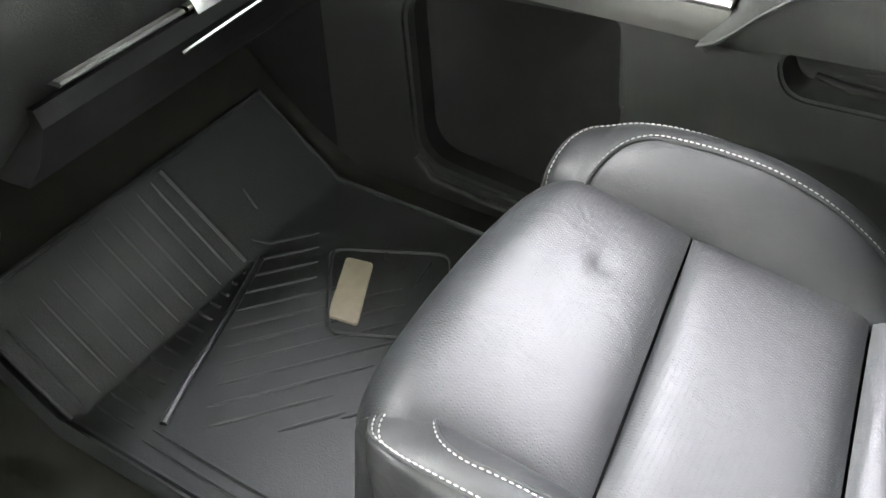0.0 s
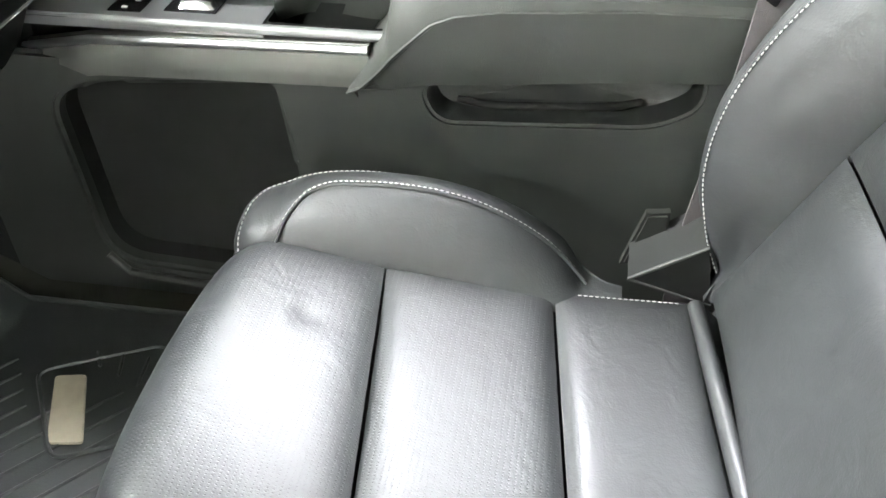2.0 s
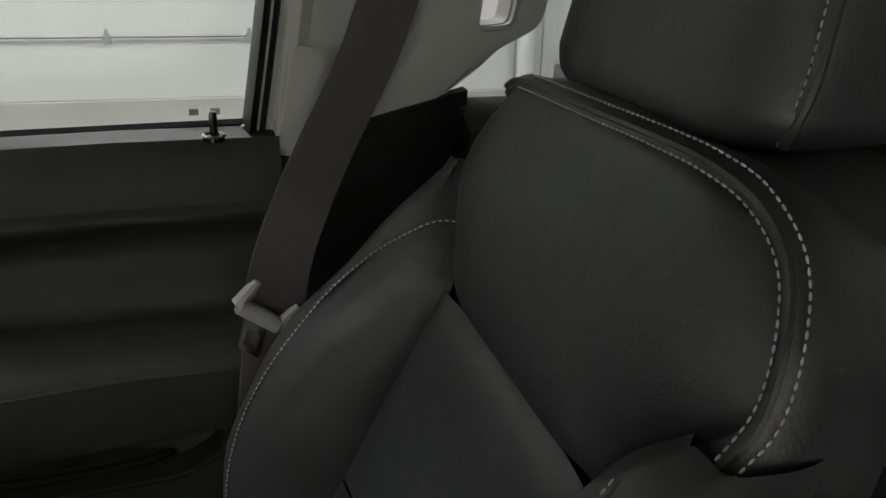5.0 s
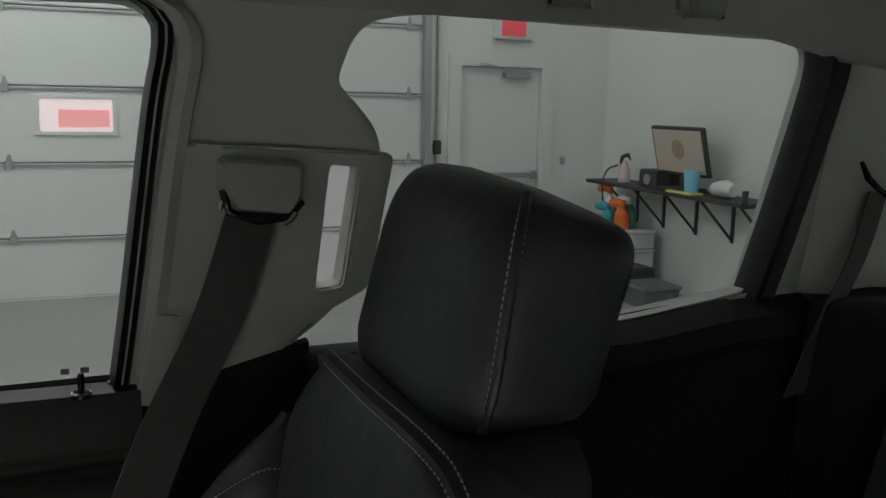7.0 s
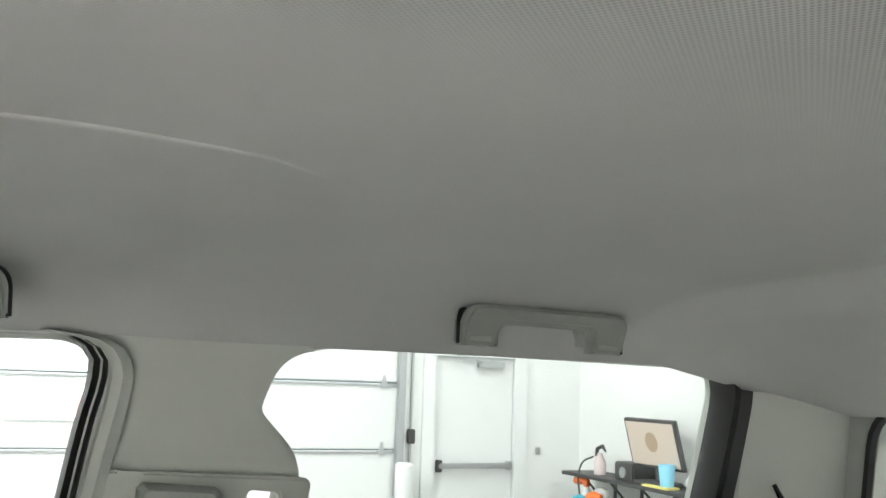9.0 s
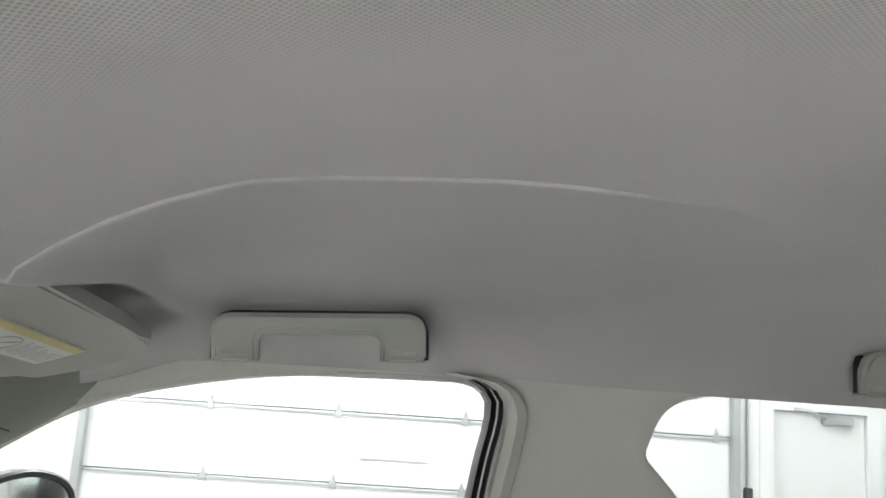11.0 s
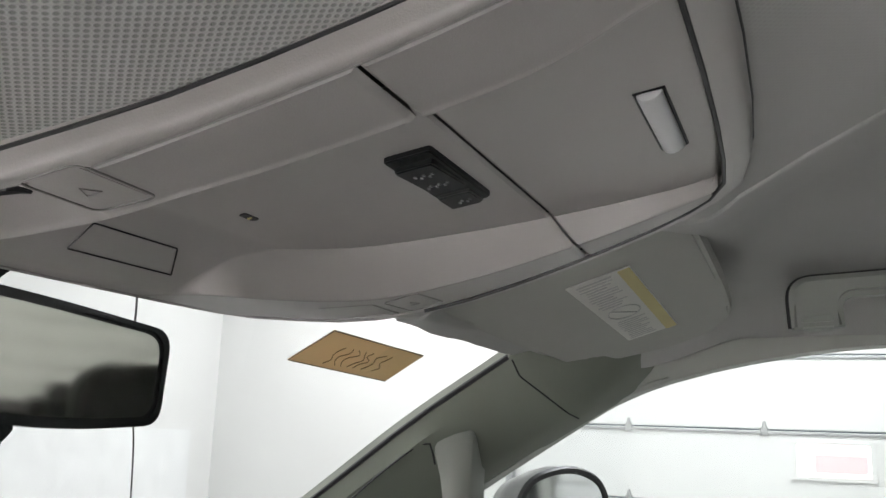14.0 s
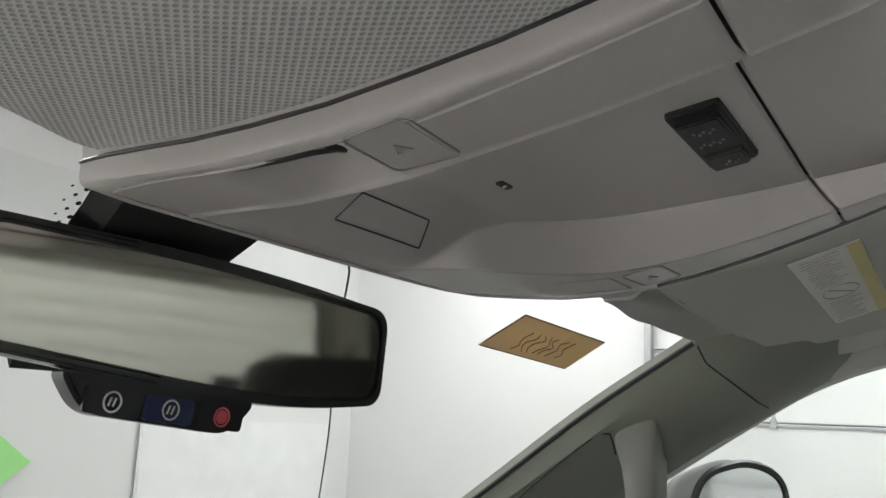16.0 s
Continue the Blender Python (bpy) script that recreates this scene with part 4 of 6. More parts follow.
def head(u, v):
    """A tall cushion, rounder at the top, with soft upright edges."""
    a = u * 2 * math.pi
    z = 1.395 + 0.198 * v
    r = 1.0
    if v > 0.55:
        r = max(0.0, 1 - ((v - 0.55) / 0.45) ** 2.6) ** 0.42
    if v < 0.12:
        r = 0.86 + 0.14 * (v / 0.12) ** 0.5
    c, s = math.cos(a), math.sin(a)
    k = (abs(c) ** 4.5 + abs(s) ** 4.5) ** (-1 / 4.5)
    wx = 0.150 * (0.55 + 0.45 * r) if v > 0.55 else 0.150 * r
    wy = 0.066 * (0.30 + 0.70 * r)
    if v > 0.9:
        wx, wy = wx * (1 - 6.0 * (v - 0.9) ** 1.5), wy * (1 - 6.0 * (v - 0.9) ** 1.5)
    lean = -0.05 * (v - 0.5)
    bow = 0.010 * (1 - c * c) if s < 0 else 0.0
    dx, dy = wx * k * c, wy * k * s
    drop = (0.032 * smooth01(0.5 - dy / 0.13) + 0.014 * smooth01(0.5 - dx / 0.30)) * v ** 3
    return Vector((HX + dx, HY + lean + dy - bow, z - drop))


bm = grid(72, 34, head)
bmesh.ops.remove_doubles(bm, verts=bm.verts, dist=0.0004)
edges = [e for e in bm.edges if e.is_boundary]
bmesh.ops.holes_fill(bm, edges=edges, sides=200)
headrest = part("headrest", bm, LEATHER, seat, "tall padded black leather headrest")
for k, off in enumerate((0.0, 0.014)):
    line = [head((0.5 - 0.073 - off * 0.9 - 0.035 * v) % 1.0, v) + Vector((-0.001, 0.0015, 0)) for v in (0.03, 0.2, 0.4, 0.6, 0.75, 0.88, 0.96)]
    stitches(line, headrest)
line = [head((0.5 - 0.073 - 0.006 - 0.035 * v) % 1.0, v) + Vector((-0.0006, 0.0008, 0)) for v in (0.03, 0.2, 0.4, 0.6, 0.75, 0.88, 0.96)]
part("seam_piping", tube(curve_pts(line, 40), 0.0042, 8), LEATHER, headrest)
for sx in (-0.05, 0.05):
    part("headrest_post", tube([(HX + sx, HY, 1.34), (HX + sx, HY, 1.42)], 0.007, 10), CHROME, seat)

# ---- seat belt ----
belt = thing("seat_belt", "taupe seat belt with a grey latch tongue hanging by the seat", "seat belt")


def ribbon(pts, w, across, t=0.0012):
    fine = curve_pts(pts, 40)
    A = Vector(across).normalized() * w / 2
    secs = []
    for i, p in enumerate(fine):
        d = (fine[min(i + 1, len(fine) - 1)] - fine[max(i - 1, 0)]).normalized()
        n = d.cross(A).normalized() * t
        secs.append([p - A - n, p + A - n, p + A + n, p - A + n])
    return loft(secs)


part("webbing", ribbon([(0.790, -0.393, 1.510), (0.785, -0.350, 1.385), (0.772, -0.293, 1.275), (0.750, -0.252, 1.185), (0.740, -0.240, 1.12), (0.725, -0.225, 0.98), (0.712, -0.205, 0.83), (0.70, -0.20, 0.72)], 0.062, (0.12, -0.98, -0.12)), BELT, belt, "flat woven belt webbing")
LT = [Vector((0.727, y, z)) for y, z in ((-0.225, 1.172), (-0.205, 1.150), (-0.245, 1.122), (-0.264, 1.142), (-0.222, 1.128), (-0.211, 1.094))]
latch = part("latch_tongue", tube([LT[1], LT[1].lerp(LT[2], 0.06), LT[1].lerp(LT[2], 0.5), LT[1].lerp(LT[2], 0.94), LT[2]], [0.007, 0.0095, 0.0095, 0.0095, 0.007], 10), LATCH, belt, "grey plastic latch tongue")
part("flange", tube([LT[1], LT[1].lerp(LT[0], 0.6), LT[0]], [0.008, 0.007, 0.004], 8), LATCH, latch)
part("flange", tube([LT[2], LT[2].lerp(LT[3], 0.6), LT[3]], [0.008, 0.007, 0.004], 8), LATCH, latch)
ax, dn = (LT[2] - LT[1]).normalized(), (LT[5] - LT[4]).normalized()
part("tongue_plate", plate(round_poly([(-0.0125, -0.012), (-0.0125, 0.034), (0.0125, 0.034), (0.0125, -0.012)], 0.004, 3), [round_poly([(-0.0075, 0.010), (-0.0075, 0.028), (0.0075, 0.028), (0.0075, 0.010)], 0.002, 3)], lambda u, v, d: LT[4] + ax * u + dn * v + Vector((1, 0, 0)) * d, 0.002), CHROME, latch, "steel buckle plate")
guide = part("belt_guide", loft([[Vector((x, -0.40 + dy * s, 1.535 + dz * s)) for dy, dz in ((0.046, 0.030), (0.040, 0.036), (-0.045, 0.030), (-0.052, 0.024), (-0.05, -0.01), (-0.036, -0.032), (0.030, -0.026), (0.046, 0.0))] for x, s in ((0.815, 1.05), (0.785, 1.0), (0.772, 0.93), (0.768, 0.85))]), TRIM, belt, "grey plastic belt guide cover")
part("guide_slot", tube([(0.776, -0.356, 1.535), (0.772, -0.362, 1.510), (0.77, -0.395, 1.498), (0.772, -0.43, 1.502), (0.776, -0.447, 1.52)], 0.005, 8), GLOSS_BLACK, guide)
for run in ([(0.767, -0.424, 1.495), (0.766, -0.432, 1.499), (0.767, -0.438, 1.507)], [(0.772, -0.352, 1.513), (0.771, -0.354, 1.524)]):
    part("guide_end", tube(run, 0.0035, 8), CHROME, guide, "bright metal end of the belt slot")
AN = [Vector((0.668, y, z)) for y, z in ((-0.125, 0.805), (-0.201, 0.856), (-0.215, 0.778), (-0.15, 0.88))]
# edge tubes in a paler black stand in for light glancing off the cover
EDGE_GLINT = material("black_edge_glint", (0.035, 0.036, 0.034), 0.6)
part("anchor_cover", loft([[p + Vector((dx, 0, 0)) for p in (AN[0], AN[1], AN[2])] for dx in (0.0, 0.03)]), HARD_BLACK, belt, "black plastic anchor cover")
part("cover_top", loft([[AN[0], AN[0] + Vector((0.05, 0, 0.012))], [AN[1], AN[1] + Vector((0.06, 0.0, 0.015))]], caps=False, closed=False), HARD_BLACK, belt)
part("cover_edge", tube([AN[0], AN[0].lerp(AN[1], 0.5), AN[1]], [0.002, 0.0025, 0.0015], 8), EDGE_GLINT, belt, "painted highlight along the cover edge")
part("cover_edge", tube([AN[0], AN[0].lerp(AN[2], 0.5), AN[2]], [0.002, 0.002, 0.0015], 8), EDGE_GLINT, belt, "painted highlight along the cover edge")
part("anchor_plate", plate([(-0.138, 0.858), (-0.163, 0.861), (-0.166, 0.80), (-0.118, 0.785)], [], lambda y, z, d: Vector((0.712 + d, y, z)), 0.012, 0.003), RECESS_BLACK, belt, "dark steel anchor strap")
# panel of the belt adjuster on the middle pillar
adj = part("adjuster_panel", plate(round_poly([(-0.312, 1.588), (-0.345, 1.585), (-0.57, 1.575), (-0.545, 1.40), (-0.47, 1.36), (-0.285, 1.385)], 0.015), [SLOT], lambda y, z, d: on_side(y, z, -0.014 + d), 0.012, 0.004), TRIM_LIGHT)
tagged(adj, "grey plastic panel of the belt height adjuster", "pillar trim", kind="structure")
ob = part("pillar_trim_low", plate(round_poly([(-0.275, 1.39), (-0.315, 1.385), (-0.30, 1.26), (-0.255, 1.268)], 0.01), [], lambda y, z, d: on_side(y, z, -0.02 + d), 0.018, 0.005), TRIM_LIGHT)
tagged(ob, "pale grey lower cover of the middle pillar", "pillar trim", kind="structure")
ob = part("pillar_trim_foot", plate([(-0.245, 0.6), (-0.47, 0.6), (-0.47, 1.33), (-0.245, 1.27)], [], lambda y, z, d: Vector((0.845 + d, y, z)), 0.02), HARD_BLACK)
tagged(ob, "black lower cover of the middle pillar", "pillar trim", kind="structure")

# ---- rear seat ----
rear = thing("rear_bench", "black leather rear bench with headrests", "car seat")
part("bench", box((2 * XC - 0.72, -1.30, 0.75), (0.72, -0.80, 0.98), 0.05, 4), LEATHER, rear)
part("bench_back", loft([[Vector((XC + sx * 0.66, y, z)) for sx, y in ((-1, yf), (1, yf), (1.0, yf - 0.1), (-1.0, yf - 0.1))] for z, yf in ((0.9, -1.20), (1.1, -1.26), (1.27, -1.31), (1.315, -1.33))]), LEATHER, rear)
for hx in (0.50, XC, 2 * XC - 0.50):
    part("headrest", box((hx - 0.12, -1.43, 1.28), (hx + 0.12, -1.33, 1.43), 0.04, 4), LEATHER, rear)
strap = thing("rear_seat_belt", "dark seat belt hanging on the rear pillar", "seat belt")
part("webbing", ribbon([(0.774, -1.350, 1.515), (0.772, -1.320, 1.42), (0.772, -1.275, 1.33), (0.774, -1.215, 1.20)], 0.050, (0.2, -0.95, 0)), BELT, strap)
part("belt_guide", tube([(0.782, -1.318, 1.560), (0.776, -1.328, 1.535), (0.772, -1.345, 1.520), (0.768, -1.372, 1.503)], [0.0035, 0.0055, 0.0045, 0.0035], 8), GLOSS_BLACK, strap)

# ---- dashboard and foot space ----
dash = thing("dashboard", "black dashboard with silver trim above the foot space", "dashboard")
part("dash_body", loft([[Vector((x, y, z)) for y, z in ((0.64, 0.95), (0.56, 1.03), (0.545, 1.10), (0.56, 1.16), (0.60, 1.205), (0.75, 1.235), (1.03, 1.25), (1.03, 0.95))] for x in (-0.68, -0.2, 0.3, 0.6, 0.82)]), SOFT_BLACK, dash, "soft black dash pad")
part("glove_box", loft([[Vector((x, y, z)) for y, z in ((0.63, 0.945), (0.60, 0.95), (0.57, 0.985), (0.545, 1.03), (0.55, 1.045), (0.66, 1.04), (0.68, 0.945))] for x in (0.26, 0.30, 0.55, 0.74, 0.77)]), HARD_BLACK, dash, "black glove box lid")
part("silver_trim", loft([[Vector((x, 0.512 + dy, 1.075 + dz)) for dy, dz in ((0.02, -0.005), (0.005, -0.004), (0.002, -0.001), (0.004, 0.001), (0.012, 0.0))] for x in (0.268, 0.272, 0.34, 0.395)]), material("satin_dark_silver", (0.075, 0.078, 0.075), 0.55, 0.2), dash, "satin silver dash strip")
part("chrome_cap", loft([[Vector((x, 0.508 + dy, 1.078 + dz)) for dy, dz in ((0.03, -0.010), (0.004, -0.012), (-0.006, -0.004), (0.0, 0.008), (0.015, 0.008))] for x in (0.397, 0.41, 0.43)]), CHROME, dash)
part("chrome_line", tube([(0.385, 0.518, 1.040), (0.43, 0.516, 1.043), (0.56, 0.515, 1.047), (0.75, 0.52, 1.047)], 0.002, 6), CHROME, dash, "thin chrome line")
part("centre_stack", loft([[Vector((XC + s * w, y, z)) for s in (-1, 1)] + [Vector((XC + s * w, 0.62, z)) for s in (1, -1)] for z, y, w in ((0.72, 0.60, 0.03), (0.90, 0.52, 0.045), (1.05, 0.46, 0.055), (1.2, 0.50, 0.06))]), HARD_BLACK, dash)
part("stack_trim", tube([(0.135, 0.56, 0.86), (0.14, 0.505, 0.95), (0.150, 0.455, 1.05), (0.150, 0.45, 1.10), (0.143, 0.47, 1.17), (0.125, 0.50, 1.22)], 0.006, 8), material("beige_edge", (0.30, 0.27, 0.23), 0.4), dash, "pale edge trim of the centre stack")

mat_thing = thing("floor_mat", "black ribbed rubber floor mat with a small pale badge", "floor mat")


def mat_z(x, y):
    return 0.607 + 0.85 * max(0.0, y - 0.665)


MAT_L, MAT_R = 0.232, 0.735
part("mat_sheet", grid(24, 60, lambda u, v: Vector((MAT_L + (MAT_R - MAT_L) * u, 0.02 + 0.775 * v, mat_z(MAT_L, 0.02 + 0.775 * v)))), RUBBER, mat_thing)
part("mat_edge", tube([Vector((x, y, mat_z(x, y) + 0.004)) for x, y in ((MAT_L, 0.03), (MAT_L, 0.665), (MAT_L, 0.795), (MAT_R, 0.795), (MAT_R, 0.665), (MAT_R, 0.03))], 0.004, 6, True), RUBBER, mat_thing)
part("mat_wall", loft([[Vector((MAT_L - 0.001, y, mat_z(0, y))), Vector((MAT_L - 0.012, y, mat_z(0, y) + 0.02)), Vector((MAT_L - 0.02, y, mat_z(0, y)))] for y in (0.03, 0.3, 0.665, 0.79)]), RUBBER, mat_thing)


def rib(a, b, r=0.0032, h=0.0015):
    n = 8
    pts = [Vector((a[0] + (b[0] - a[0]) * k / n, a[1] + (b[1] - a[1]) * k / n, 0)) for k in range(n + 1)]
    for p in pts:
        p.z = mat_z(p.x, p.y) + h
    return part("rib", tube(pts, [r * 0.4] + [r] * (n - 1) + [r * 0.4], 6), RUBBER, mat_thing)


# straight ribs up the toe board, and slanting ribs on the flat
for k in range(11):
    x = 0.252 + 0.0255 * k
    rib((x, 0.668), (x + 0.002, 0.760 + 0.026 * smooth01((x - 0.25) / 0.2)))
for k in range(14):
    x = 0.262 + 0.021 * k
    rib((x, 0.60 + 0.22 * (x - 0.262)), (x + 0.001, 0.660), 0.0028)
part("mat_step", tube([Vector((0.532, y, mat_z(0, y) + 0.001)) for y in (0.668, 0.73, 0.79)], 0.005, 6), RUBBER, mat_thing)
rib((0.60, 0.700), (0.605, 0.725), 0.003)
for k in range(11):
    x0, y0 = 0.30 + 0.026 * k, 0.535 + 0.0145 * k
    l = lin([(0, 0.15), (2, 0.24), (5, 0.22), (7, 0.10), (10, 0.09)], k)
    rib((x0, y0), (x0 + 0.75 * l, y0 - 0.66 * l), 0.0022, 0.001)
for k in range(4):
    rib((0.34 + 0.05 * k, 0.46 - 0.05 * k), (0.40 + 0.05 * k, 0.41 - 0.05 * k), 0.0022, 0.001)
for x in (0.252, 0.268):
    rib((x, 0.25), (x + 0.003, 0.58), 0.0025)
part("mat_rib_long", tube([Vector((x, y, mat_z(x, y) + 0.002)) for x, y in ((0.282, 0.575), (0.36, 0.60), (0.45, 0.625), (0.545, 0.655))], 0.005, 8), RUBBER, mat_thing)
FR = [(0.485, 0.50), (0.61, 0.585), (0.68, 0.44), (0.55, 0.36)]
part("badge_frame", tube([Vector((x, y, mat_z(x, y) + 0.003)) for x, y in round_poly(FR, 0.02)], 0.003, 6, True), RUBBER, mat_thing)
part("badge", plate(round_poly([(0.505, 0.515), (0.605, 0.557), (0.613, 0.519), (0.511, 0.473)], 0.006, 3), [], lambda x, y, d: Vector((x, y, 0.612 - d)), 0.003, 0.001), material("pale_badge", (0.38, 0.34, 0.25), 0.5, vary=0.2, vary_scale=60), mat_thing, "pale tan rubber badge")
for k in range(4):
    rib((0.63 - 0.012 * k, 0.51 - 0.03 * k), (0.655, 0.525 - 0.035 * k), 0.0025)

# ---- overhead console ----
console = thing("overhead_console", "taupe plastic overhead console with bin door and switches", "overhead console")
LIPS_DEEP = [(0.02, 0.002), (0.04, 0.003), (0.08, 0.007), (0.145, 0.017), (0.20, 0.025), (0.25, 0.029), (0.30, 0.026), (0.33, 0.021), (0.366, 0.015), (0.42, 0.005)]


def con_z(y):
    """The hollow's floor."""
    return 1.717 - 0.18 * (y - 0.274)


def con_lip(y):
    """The low plane of the lips round the hollow."""
    return con_z(y) - flow(LIPS_DEEP, y)


def con_left(y):
    return flow([(0.055, -0.131), (0.10, -0.130), (0.14, -0.132), (0.195, -0.139), (0.232, -0.143), (0.256, -0.148), (0.31, -0.153), (0.345, -0.152), (0.365, -0.149)], y)


def con_right(y):
    return flow([(0.055, 0.100), (0.066, 0.128), (0.09, 0.150), (0.12, 0.158), (0.148, 0.162), (0.20, 0.163), (0.24, 0.161), (0.30, 0.155), (0.334, 0.143), (0.365, 0.118)], y)


def well_left(y):
    return flow([(0.05, -0.098), (0.065, -0.093), (0.10, -0.082), (0.143, -0.086), (0.184, -0.094), (0.24, -0.104), (0.36, -0.106)], y)


def well_right(y):
    return flow([(0.05, 0.105), (0.075, 0.119), (0.116, 0.122), (0.159, 0.118), (0.20, 0.110), (0.252, 0.093), (0.2777, 0.074), (0.2993, 0.049), (0.309, 0.036), (0.322, 0.028), (0.345, 0.022)], y)


def con_h(x, y):
    """How far the surface hangs below the hollow's floor (negative)."""
    wl = smooth01((x - well_left(y)) / 0.005)
    wr = 1 - min(1.0, max(0.0, (x - well_right(y)) / 0.007)) ** (1 + 0.8 * smooth01((y - 0.17) / 0.1))
    wf = 1 - smooth01((y - 0.292) / 0.055)
    scoop = 0.0
    if x < -0.104 and 0.25 < y < 0.31:
        out = -0.1472 + 0.06 * max(0.0, 0.266 - y)
        ramp = 0.019 * min(1.0, max(0.0, (-0.1065 - x) / (-0.1065 - out))) * smooth01((0.309 - y) / 0.042)
        scoop = max(0.0, min(ramp, 1.3 * (y - 0.2575))) * smooth01((x - out) / 0.0016)
    bead = 0.0011 * math.exp(-((x - well_left(y) + 0.0016) / 0.0014) ** 2) + 0.0008 * math.exp(-((x - well_right(y) - 0.0088) / 0.0014) ** 2)
    return flow(LIPS_DEEP, y) * (wl * wr * wf - 1) + scoop - bead * min(1.0, flow(LIPS_DEEP, y) / 0.012)


def con_stops(y, l, r):
    a, b = well_left(y), well_right(y)
    out = []
    for p, q, n in ((l, a - 0.004, 26), (a - 0.004, a, 7), (a, a + 0.006, 8), (a + 0.006, b - 0.004, 25), (b - 0.004, b, 3), (b, b + 0.007, 6), (b + 0.007, b + 0.012, 6), (b + 0.012, r, 9)):
        out += [p + (q - p) * k / n for k in range(n)]
    return out + [r]


def con_panel(ya, yb, inset, lead=0.0, tail=0.0):
    """A moulded panel between two cross lines that wander with the depth."""
    def fn(u, v):
        k = round(u * 90)
        mid = 0.1457
        x0 = con_stops(mid, con_left(mid) + inset, con_right(mid) - inset)[k]
        deep = 1 + con_h(x0, mid) / flow(LIPS_DEEP, mid)
        y0, y1 = ya + lead * deep, yb + tail * deep
        y = y0 + (y1 - y0) * v
        x = con_stops(y, con_left(y) + inset, con_right(y) - inset)[k]
        if lead == 0 and y < 0.07:
            y += 0.009 * smooth01((x - 0.03) / 0.1) * (1 - v) - 0.0015 * (1 - (x / 0.13) ** 2) * (1 - v)
        e = min(v, 1 - v) * (yb - ya)
        roll = 0.0015 * max(0, 1 - e / 0.0018) ** 2 + (0.003 if k in (0, 90) else 0.0)
        return Vector((x, y, con_z(y) + con_h(x, y) + roll))
    return fn


# the outer rim, from the panels out to the headliner
inner, outer_loop = [], []
for y in (0.068, 0.085, 0.11, 0.14, 0.17, 0.20, 0.232, 0.256, 0.285, 0.31, 0.335, 0.352):
    inner.append((con_left(y) + 0.0005, y))
    outer_loop.append((flow([(0.05, -0.136), (0.08, -0.1355), (0.121, -0.1362), (0.142, -0.1388), (0.188, -0.1445), (0.235, -0.153), (0.252, -0.1548), (0.30, -0.158), (0.36, -0.159)], y), y))
for xi, yi, xo, yo in ((-0.147, 0.362, -0.157, 0.369), (-0.13, 0.365, -0.135, 0.373), (-0.07, 0.365, -0.07, 0.374), (0.0, 0.365, 0.0, 0.374), (0.06, 0.3645, 0.062, 0.373), (0.10, 0.362, 0.108, 0.369), (0.125, 0.354, 0.136, 0.358)):
    inner.append((xi, yi))
    outer_loop.append((xo, yo))
for y in (0.335, 0.31, 0.285, 0.25, 0.22, 0.19, 0.16, 0.13, 0.105, 0.085, 0.073):
    inner.append((con_right(y) - 0.0005, y))
    outer_loop.append((con_right(y) + 0.012, y - 0.004 * smooth01((0.12 - y) / 0.05)))
for xi, yi, xo, yo in ((0.115, 0.0635, 0.130, 0.055), (0.08, 0.0605, 0.088, 0.0475), (0.03, 0.0585, 0.035, 0.0445), (-0.03, 0.0575, -0.03, 0.0435), (-0.09, 0.0575, -0.093, 0.0445), (-0.110, 0.058, -0.116, 0.0465), (-0.122, 0.0592, -0.129, 0.051), (-0.1285, 0.0615, -0.1345, 0.058)):
    inner.append((xi, yi))
    outer_loop.append((xo, yo))
secs = []
for w, dz in ((-0.02, 0.006), (0.0, 0.0012), (0.08, 0.0), (0.3, -0.0004), (0.6, 0.0), (0.85, 0.0008), (0.95, 0.0022), (1.0, 0.005), (1.0, 0.028)):
    secs.append([Vector((a + (c - a) * w, b + (d - b) * w, con_lip(b + (d - b) * w) + dz)) for (a, b), (c, d) in zip(inner, outer_loop)])
part("rim_gap", tube([Vector((x, y, con_lip(y) + 0.010)) for x, y in outer_loop], 0.0009, 6, True), SEAL, console)
part("rim", loft(secs, caps=False), CONSOLE, console, "rounded taupe plastic rim")
part("door_gap", tube([Vector((x, y, con_lip(y) + 0.0002)) for x, y in inner[22:]], 0.0011, 6), SEAL, console)
part("panel_joint", tube([Vector((x, y, con_lip(y) + 0.0004)) for x, y in inner[0:12]], 0.0007, 5), CONSOLE_DARK, console)
bin_door = part("bin_door", grid(90, 48, con_panel(0.0585, 0.1450, 0.0012, 0.0, 0.011)), CONSOLE, console, "sculpted storage bin door")
front = part("front_panel", grid(90, 150, con_panel(0.1463, 0.364, 0.0012, 0.011, 0.0)), CONSOLE, console, "sculpted front panel")
part("backing", grid(30, 30, lambda u, v: Vector((-0.13 + 0.28 * u, 0.05 + 0.31 * v, con_z(0.05 + 0.31 * v) + 0.012))), SEAL, console)


def on_con(x, y, d=0.0):
    return Vector((x, y, con_z(y) + con_h(x, y) - d))


part("release", loft([[Vector((x, y, on_con(x, y).z - h * d)) for y, d in ((0.0745, -0.002), (0.0745, 0.0016), (0.0755, 0.0032), (0.0775, 0.0044), (0.0795, 0.0048), (0.0815, 0.0044), (0.0835, 0.0032), (0.0845, 0.0016), (0.0845, -0.002))] for x, h in ((-0.0165, 0.15), (-0.0160, 0.8), (-0.0145, 1.0), (0.018, 1.0), (0.0505, 1.0), (0.0520, 0.8), (0.0525, 0.15))]), SATIN_LATCH, bin_door, "bright satin release latch")
